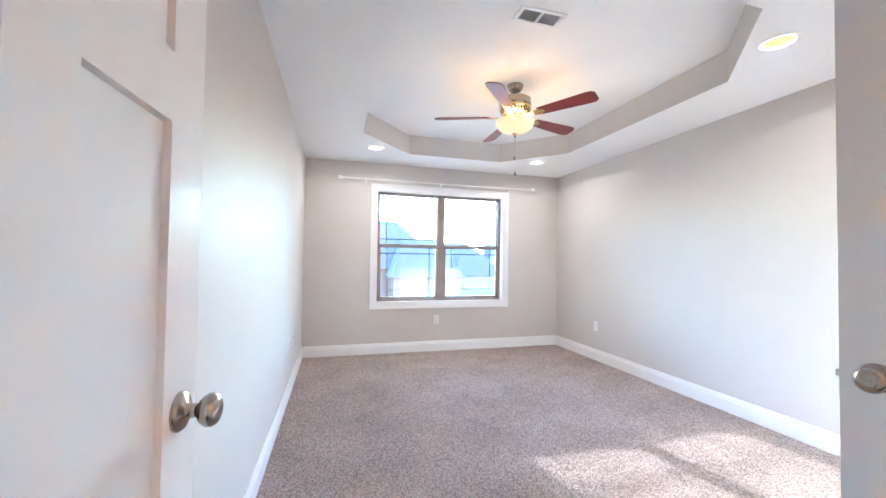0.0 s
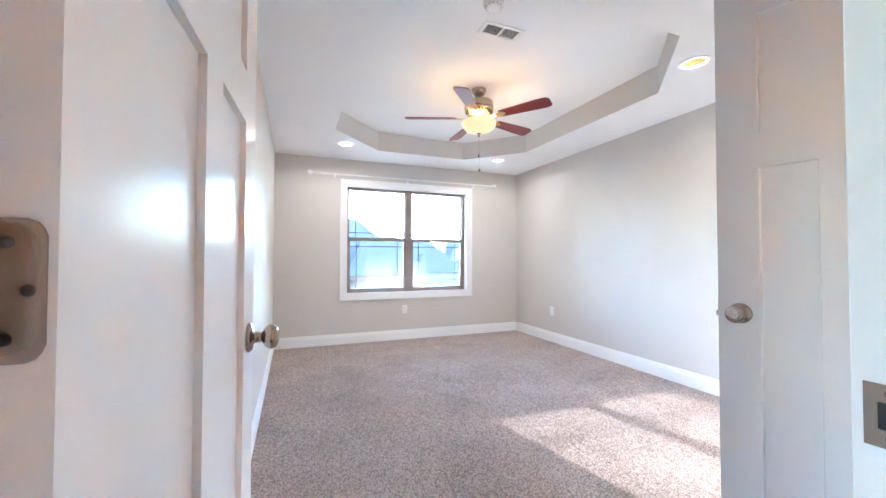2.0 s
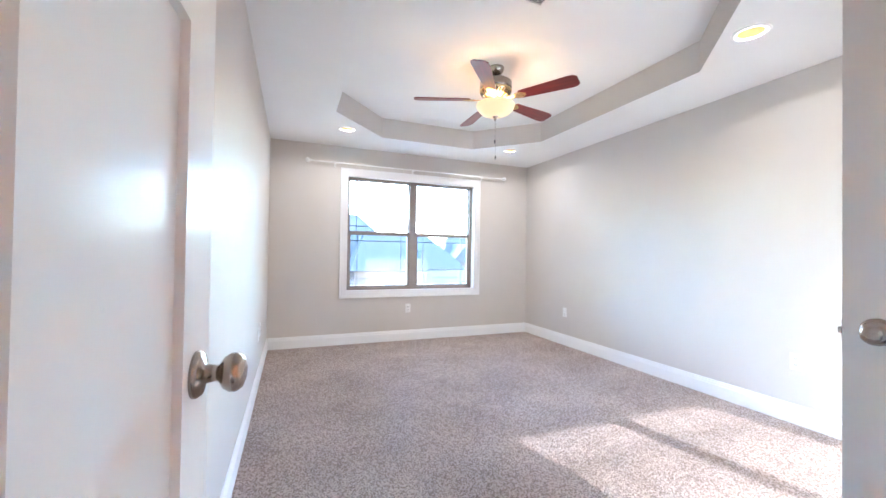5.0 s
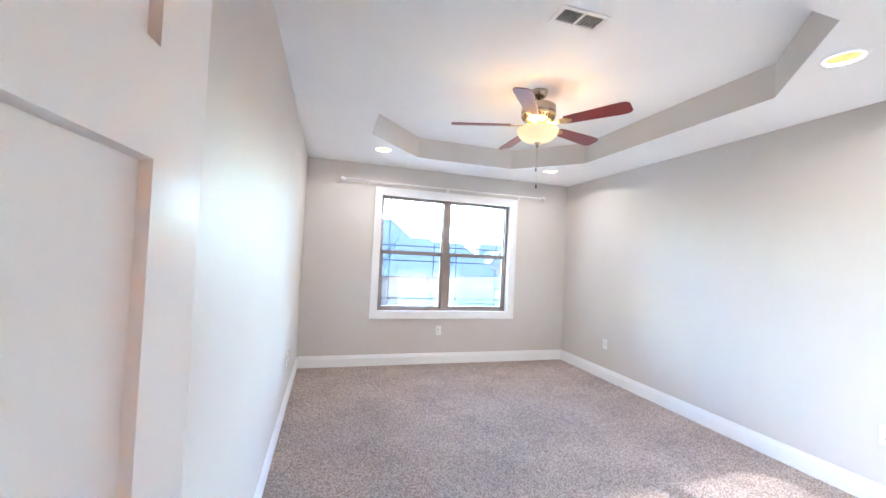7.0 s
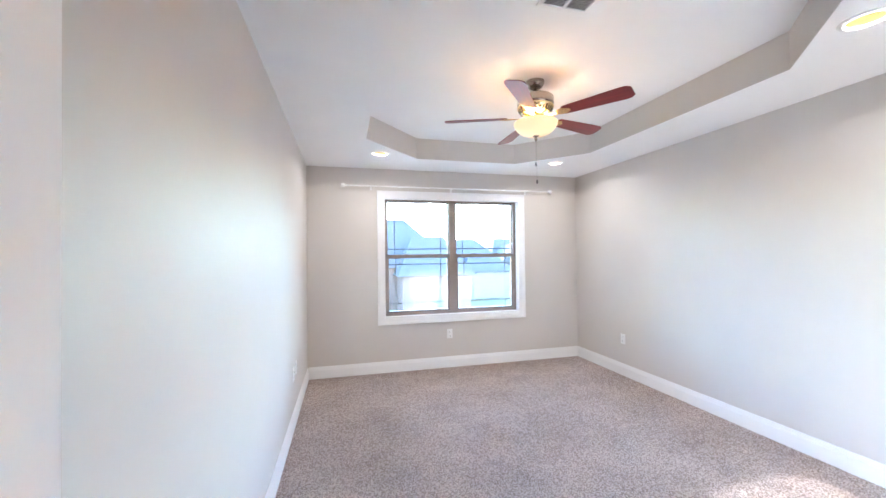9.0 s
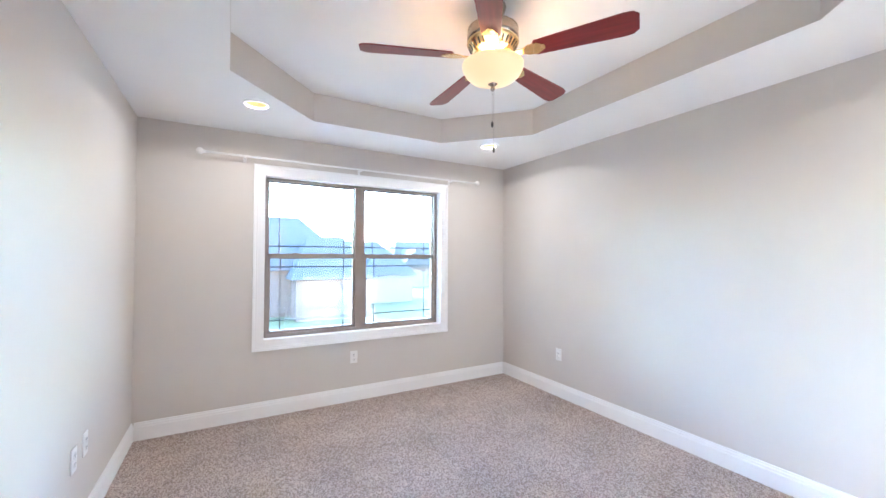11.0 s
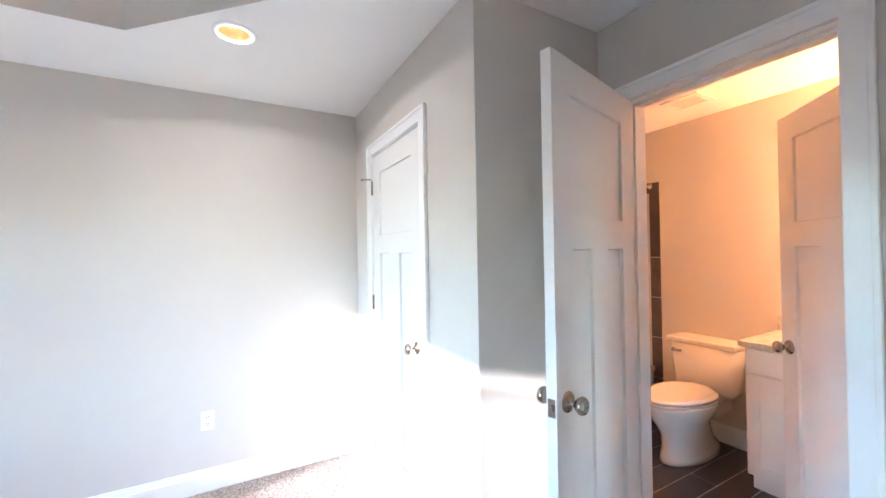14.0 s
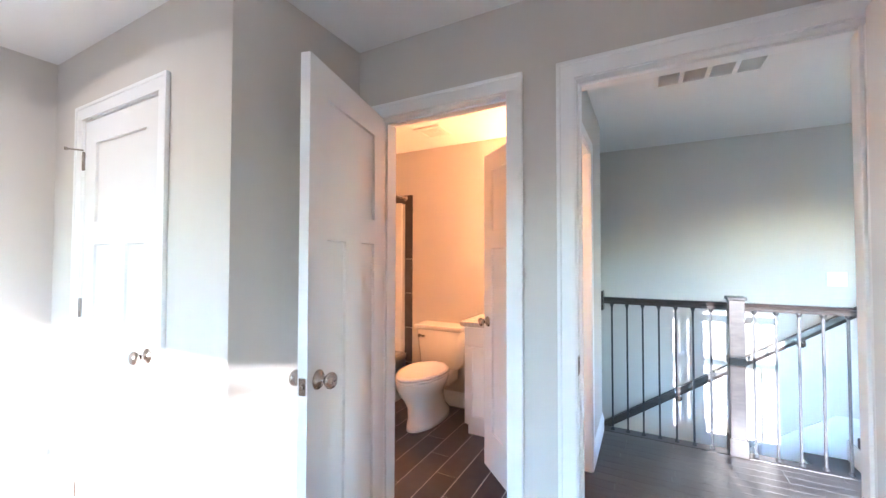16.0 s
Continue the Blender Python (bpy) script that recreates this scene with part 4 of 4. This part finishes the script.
vl = thing("vanity_light", pose(1.19, YB, 1.82), "warm lit vanity wall light above the counter", "wall light")
part("back_plate", block((-0.13, 0, -0.05), (0.15, 0.025, 0.05), 0.006), NICKEL, vl)
for x in (-0.075, 0.085):
    bm = bmesh.new()
    lathe(bm, [(0, -0.07), (0.035, -0.062), (0.06, -0.03), (0.065, 0.01), (0.05, 0.05), (0.03, 0.065), (0, 0.065)], 20, pose(x, 0.1, 0))
    part("globe", bm, glow("lit_warm_globe", (1.0, 0.42, 0.16), 1.65), vl, "warm lit glass globe")

# ---- landing, rail and stairs ----
YR = -1.81
RH = 1.05
NX = 0.06
rail = thing("balustrade", pose(0, YR, 0), "dark wood landing balustrade with black iron balusters", "railing")


def rail_profile(z):
    return [(-0.03, z - 0.05), (0.03, z - 0.05), (0.032, z - 0.03), (0.026, z - 0.02), (0.032, z - 0.01), (0.022, z), (-0.022, z), (-0.032, z - 0.01), (-0.026, z - 0.02), (-0.032, z - 0.03)]


for x0, x1 in ((NX + 0.05, HX - 0.015), (-1.30, NX - 0.05)):
    bm = bmesh.new()
    prism(bm, rail_profile(RH), x0, x1, 0)
    part("handrail", bm, RAILWOOD, rail, "espresso wooden handrail")
bm = block((NX - 0.045, -0.045, 0), (NX + 0.045, 0.045, 1.07), 0.003)
box(bm, (NX - 0.056, -0.056, 1.07), (NX + 0.056, 0.056, 1.095), 0.006)
box(bm, (NX - 0.05, -0.05, 0.62), (NX + 0.05, 0.05, 0.67), 0.005)
box(bm, (NX - 0.055, -0.055, 0), (NX + 0.055, 0.055, 0.12), 0.004)
part("newel_post", bm, RAILWOOD, rail, "square espresso newel post")
part("rosette", block((HX - 0.016, -0.055, RH - 0.105), (HX, 0.055, RH + 0.05), 0.006), RAILWOOD, rail)


def baluster_bm():
    bm = bmesh.new()
    box(bm, (-0.0065, -0.0065, 0), (0.0065, 0.0065, RH - 0.05))
    for z, f in ((0.0, 1), (RH - 0.05, -1)):
        prof = [(0, 0), (0.019, 0), (0.019, 0.012), (0.011, 0.026), (0.0, 0.027)]
        lathe(bm, [(r, z + f * h) for r, h in prof], 4, Matrix.Rotation(radians(45), 4, "Z"))
    return bm


bal_me = mesh_of("baluster", baluster_bm(), IRON)
for k in range(8):
    share("baluster", bal_me, rail, pose(0.855 - 0.1085 * k if k < 7 else NX - 0.10, 0, 0))
for k in range(1, 10):
    share("baluster", bal_me, rail, pose(NX - 0.10 - 0.118 * k, 0, 0))
part("floor_nosing", block((-0.80, -0.06, -0.03), (HX, 0.045, 0.004), 0.006), RAILWOOD, rail)

stairs = thing("staircase", pose(-0.74, YF, 0), "dark wood stairs going down beside the grey wall", "stairs", "", "structure")
RISE, RUN = 0.184, 0.272
for k in range(14):
    part("tread", block((RUN * k - 0.025, 0.014, -RISE * (k + 1) - 0.03), (RUN * (k + 1), 0.70, -RISE * (k + 1)), 0.005), RAILWOOD, stairs)
    part("riser", block((RUN * k - 0.012, 0.014, -RISE * (k + 1)), (RUN * k, 0.70, -RISE * k - 0.03)), TRIM, stairs)
bm = bmesh.new()
prism(bm, [(-0.25, 0.14), (-0.25, 0.0), (0.0, -0.25), (RUN * 14, -RISE * 14 - 0.25), (RUN * 14, -RISE * 14 + 0.17), (0.05, 0.14)], 0.0, 0.013, 1)
part("skirt_board", bm, TRIM, stairs, "white stair skirt board")
hr = thing("wall_handrail", pose(0, YF, 0), "dark wood wall handrail on metal brackets", "handrail")
bm = bmesh.new()
ang = math.atan2(-(0.947 + 0.20), 1.69)
x0, z0 = -1.0, 1.10
prism(bm, [(-0.022, -0.03), (0.022, -0.03), (0.028, -0.005), (0.022, 0.03), (-0.022, 0.03), (-0.028, -0.005)], 0, 3.6, 0)
bmesh.ops.transform(bm, matrix=pose(x0, 0.07, z0) @ Matrix.Rotation(-ang, 4, "Y"), verts=bm.verts)
part("rail", bm, RAILWOOD, hr)
for x in (-0.49, 0.362, 1.2):
    z = z0 + (x - x0) * math.tan(ang)
    bm = block((x - 0.008, 0, z - 0.09), (x + 0.008, 0.075, z - 0.075), 0.003)
    box(bm, (x - 0.008, 0.06, z - 0.09), (x + 0.008, 0.076, z - 0.03), 0.003)
    lathe(bm, [(0, 0), (0.03, 0), (0.03, 0.006), (0, 0.006)], 16, pose(x, 0, z - 0.083, -90, 0, 0))
    part("bracket", bm, NICKEL, hr)

rg = thing("return_grille", pose(0.29, -1.05, H), "white ceiling return air grille in four bays", "vent")
bm = bmesh.new()
for a, b in (((-0.27, -0.11), (0.27, -0.085)), ((-0.27, 0.085), (0.27, 0.11))):
    box(bm, (*a, -0.012), (*b, 0), 0.003)
for k in range(5):
    x = -0.258 + 0.129 * k
    box(bm, (x - 0.012, -0.085, -0.012), (x + 0.012, 0.085, 0), 0.002)
part("frame", bm, PLASTIC, rg)
# Dark sheet painted as the shade of the return duct.
part("duct_shade", block((-0.25, -0.085, -0.002), (0.25, 0.085, -0.001)), OPENSHADE, rg)
for k in range(12):
    for j in range(4):
        ob = part("slat", block((-0.052, -0.0012, -0.012), (0.052, 0.0012, 0)), PLASTIC, rg)
        ob.matrix_basis = pose(-0.1935 + 0.129 * j, -0.078 + k * 0.0142, -0.0025, 40, 0, 0)

# ---- outside ----
GZ = -3.3
bm = bmesh.new()
bmesh.ops.create_grid(bm, x_segments=60, y_segments=60, size=1500, matrix=Matrix.Translation((0, 1400, GZ)))
solid("ground", bm, GRASS, "pale winter lawn running to the horizon", "ground")
solid("road", block((-200, 21, GZ), (200, 28, GZ + 0.03)), ROAD, "pale concrete street", "road")


def gable(bm, x0, x1, y0, y1, z0, z1, along="x", over=0.4, hip=0.0):
    """A pitched roof with a ridge along one axis; hip pulls the ridge ends in."""
    x0, x1, y0, y1 = x0 - over, x1 + over, y0 - over, y1 + over
    if along == "x":
        ym = (y0 + y1) / 2
        r = [(x0 + hip, ym, z1), (x1 - hip, ym, z1)]
    else:
        xm_ = (x0 + x1) / 2
        r = [(xm_, y0 + hip, z1), (xm_, y1 - hip, z1)]
    e = [bm.verts.new(p) for p in ((x0, y0, z0), (x1, y0, z0), (x1, y1, z0), (x0, y1, z0))]
    u = [bm.verts.new(p) for p in r]
    if along == "x":
        fs = ((e[0], e[1], u[1], u[0]), (e[2], e[3], u[0], u[1]), (e[1], e[2], u[1]), (e[3], e[0], u[0]))
    else:
        fs = ((e[1], e[2], u[1], u[0]), (e[3], e[0], u[0], u[1]), (e[0], e[1], u[0]), (e[2], e[3], u[1]))
    for f in fs:
        bm.faces.new(f)
    bm.faces.new(e[::-1])


def house(x, y, w, d, wallh, ridge, mat, wings=(), along="x", hip=3.0, label="", chimney=None):
    h = thing("house", pose(x, y, GZ), label, "house", "houses across the street")
    bm = block((-w / 2, 0, 0), (w / 2, d, wallh))
    for wx, ww, wd, wh, wr, wa in wings:
        box(bm, (wx - ww / 2, -wd, 0), (wx + ww / 2, 0.02, wh))
    part("wall", bm, mat, h)
    bm = bmesh.new()
    gable(bm, -w / 2, w / 2, 0, d, wallh, ridge, along, 0.45, hip)
    for wx, ww, wd, wh, wr, wa in wings:
        gable(bm, wx - ww / 2, wx + ww / 2, -wd, d * 0.4, wh, wr, wa, 0.4, 1.8 if wa == "x" else 0.0)
    roof = part("roof", bm, SHINGLE, h)
    if chimney:
        part("chimney", block((chimney - 0.5, d * 0.4, wallh), (chimney + 0.5, d * 0.4 + 1.0, ridge + 0.9)), BRICK, roof)
    xs = [-w / 2 + 1.6 + k * 2.9 for k in range(int((w - 2) / 2.9) + 1)]
    for k, wx in enumerate(xs):
        for zz in ((1.0,) if wallh < 4 else (1.0, 3.9)):
            front = 0.0
            for gx, gw, gd, gh, gr, ga in wings:
                if abs(wx - gx) < gw / 2 + 0.6:
                    front = None
            if front is None:
                continue
            wd_ = part("window", block((wx - 0.6, -0.06, zz), (wx + 0.6, 0.05, zz + 1.5)), TRIM, h)
            part("pane", block((wx - 0.52, -0.075, zz + 0.08), (wx - 0.03, -0.05, zz + 1.42)), DARKGLASS, wd_)
            part("pane", block((wx + 0.03, -0.075, zz + 0.08), (wx + 0.52, -0.05, zz + 1.42)), DARKGLASS, wd_)
    for gx, gw, gd, gh, gr, ga in wings:
        g = part("garage_door", block((gx - gw * 0.35, -gd - 0.05, 0), (gx + gw * 0.35, -gd + 0.02, 2.2)), SIDING, h)
    return h


house(3.4, 33, 13, 10, 3.6, 8.2, BRICK, [(4.2, 5.6, 3.0, 3.0, 6.3, "x")], hip=4.2, label="brick house with a tall hipped shingle roof", chimney=-3.2)
house(13.5, 40, 9, 9, 3.2, 6.5, SIDING, [(1.6, 5.0, 2.0, 2.8, 5.0, "x")], hip=2.5, label="pale sided house with a low hipped roof")
house(30.0, 58, 13, 10, 3.2, 7.4, BRICK, [(-3.5, 5.0, 2.5, 3.0, 6.2, "y")], hip=3.0, label="brick house with a front gable")
house(46.0, 72, 14, 10, 3.2, 8.0, SIDING, [(-4, 5.0, 2.5, 3.0, 6.4, "y")], hip=3.0, label="pale house with dark shingle roof")
house(24.0, 95, 16, 10, 3.4, 8.0, BRICK, [(3, 5.0, 2.5, 3.0, 6.6, "y")], hip=3.0, label="far brick house with a gable")
house(-14.0, 36, 13, 10, 3.6, 8.0, SIDING, [(-3, 5.0, 2.5, 3.0, 6.4, "y")], hip=3.0, label="pale sided house with a gabled garage")
house(60.0, 100, 16, 10, 3.4, 8.4, BRICK, [(3, 5.0, 2.5, 3.0, 6.6, "y")], hip=3.0, label="far brick house on the street")
fence = thing("fence", pose(0, 17.5, GZ), "weathered wooden privacy fence along the yard", "fence")
slat_me = mesh_of("slat", block((-0.07, 0, 0.05), (0.07, 0.02, 1.8)), FENCEWOOD)
post_me = mesh_of("post", block((-0.05, 0.02, 0), (0.05, 0.12, 1.85)), FENCEWOOD)
for k in range(110):
    share("slat", slat_me, fence, pose(2.0 + 0.15 * k, 0, 0))
for k in range(8):
    share("post", post_me, fence, pose(2.0 + 2.3 * k, 0, 0))

# ---- floor pieces ----
fl = bpy.data.objects["floor_bath_bed"]
TWX, TLY = 0.152, 0.61
tile_me = mesh_of("tile", block((0.003, 0.003, -0.006), (TWX - 0.003, TLY - 0.003, 0.001), 0.0008), TILE)
k = 0
x = HX + 0.112
while x + TWX < 2.73:
    off = (0.0, 0.2, 0.4)[k % 3]
    y = YB + 0.002 - off
    while y < YE - 0.03:
        lo, hi = max(y, YB + 0.001), min(y + TLY, YE - 0.022)
        if hi - lo > 0.595:
            share("tile", tile_me, fl, pose(x, y, 0))
        elif hi - lo > 0.02:
            part("tile", block((x + 0.003, lo + 0.003, -0.006), (x + TWX - 0.003, hi - 0.003, 0.001), 0.0008), TILE, fl)
        y += TLY
    x += TWX
    k += 1
fl = bpy.data.objects["floor_hall_bed"]
pw = 0.083
plank_me = [mesh_of("plank", block((0.0006, 0.0006, -0.006), (ln - 0.0006, pw - 0.0006, 0.0), 0.0008), WOOD) for ln in (0.9, 1.2, 1.5)]
rnd = random.Random(4)
y = -1.865
while y < YE - T - 0.0:
    x = -2.3 + rnd.random() * 0.1
    while x < HX:
        c = rnd.randrange(3)
        ln = (0.9, 1.2, 1.5)[c]
        if x + ln > HX:
            part("plank", block((x + 0.0006, y + 0.0006, -0.006), (HX - 0.001, y + pw - 0.0006, 0.0), 0.0008), WOOD, fl)
        else:
            share("plank", plank_me[c], fl, pose(x, y, 0))
        x += ln
    y += pw
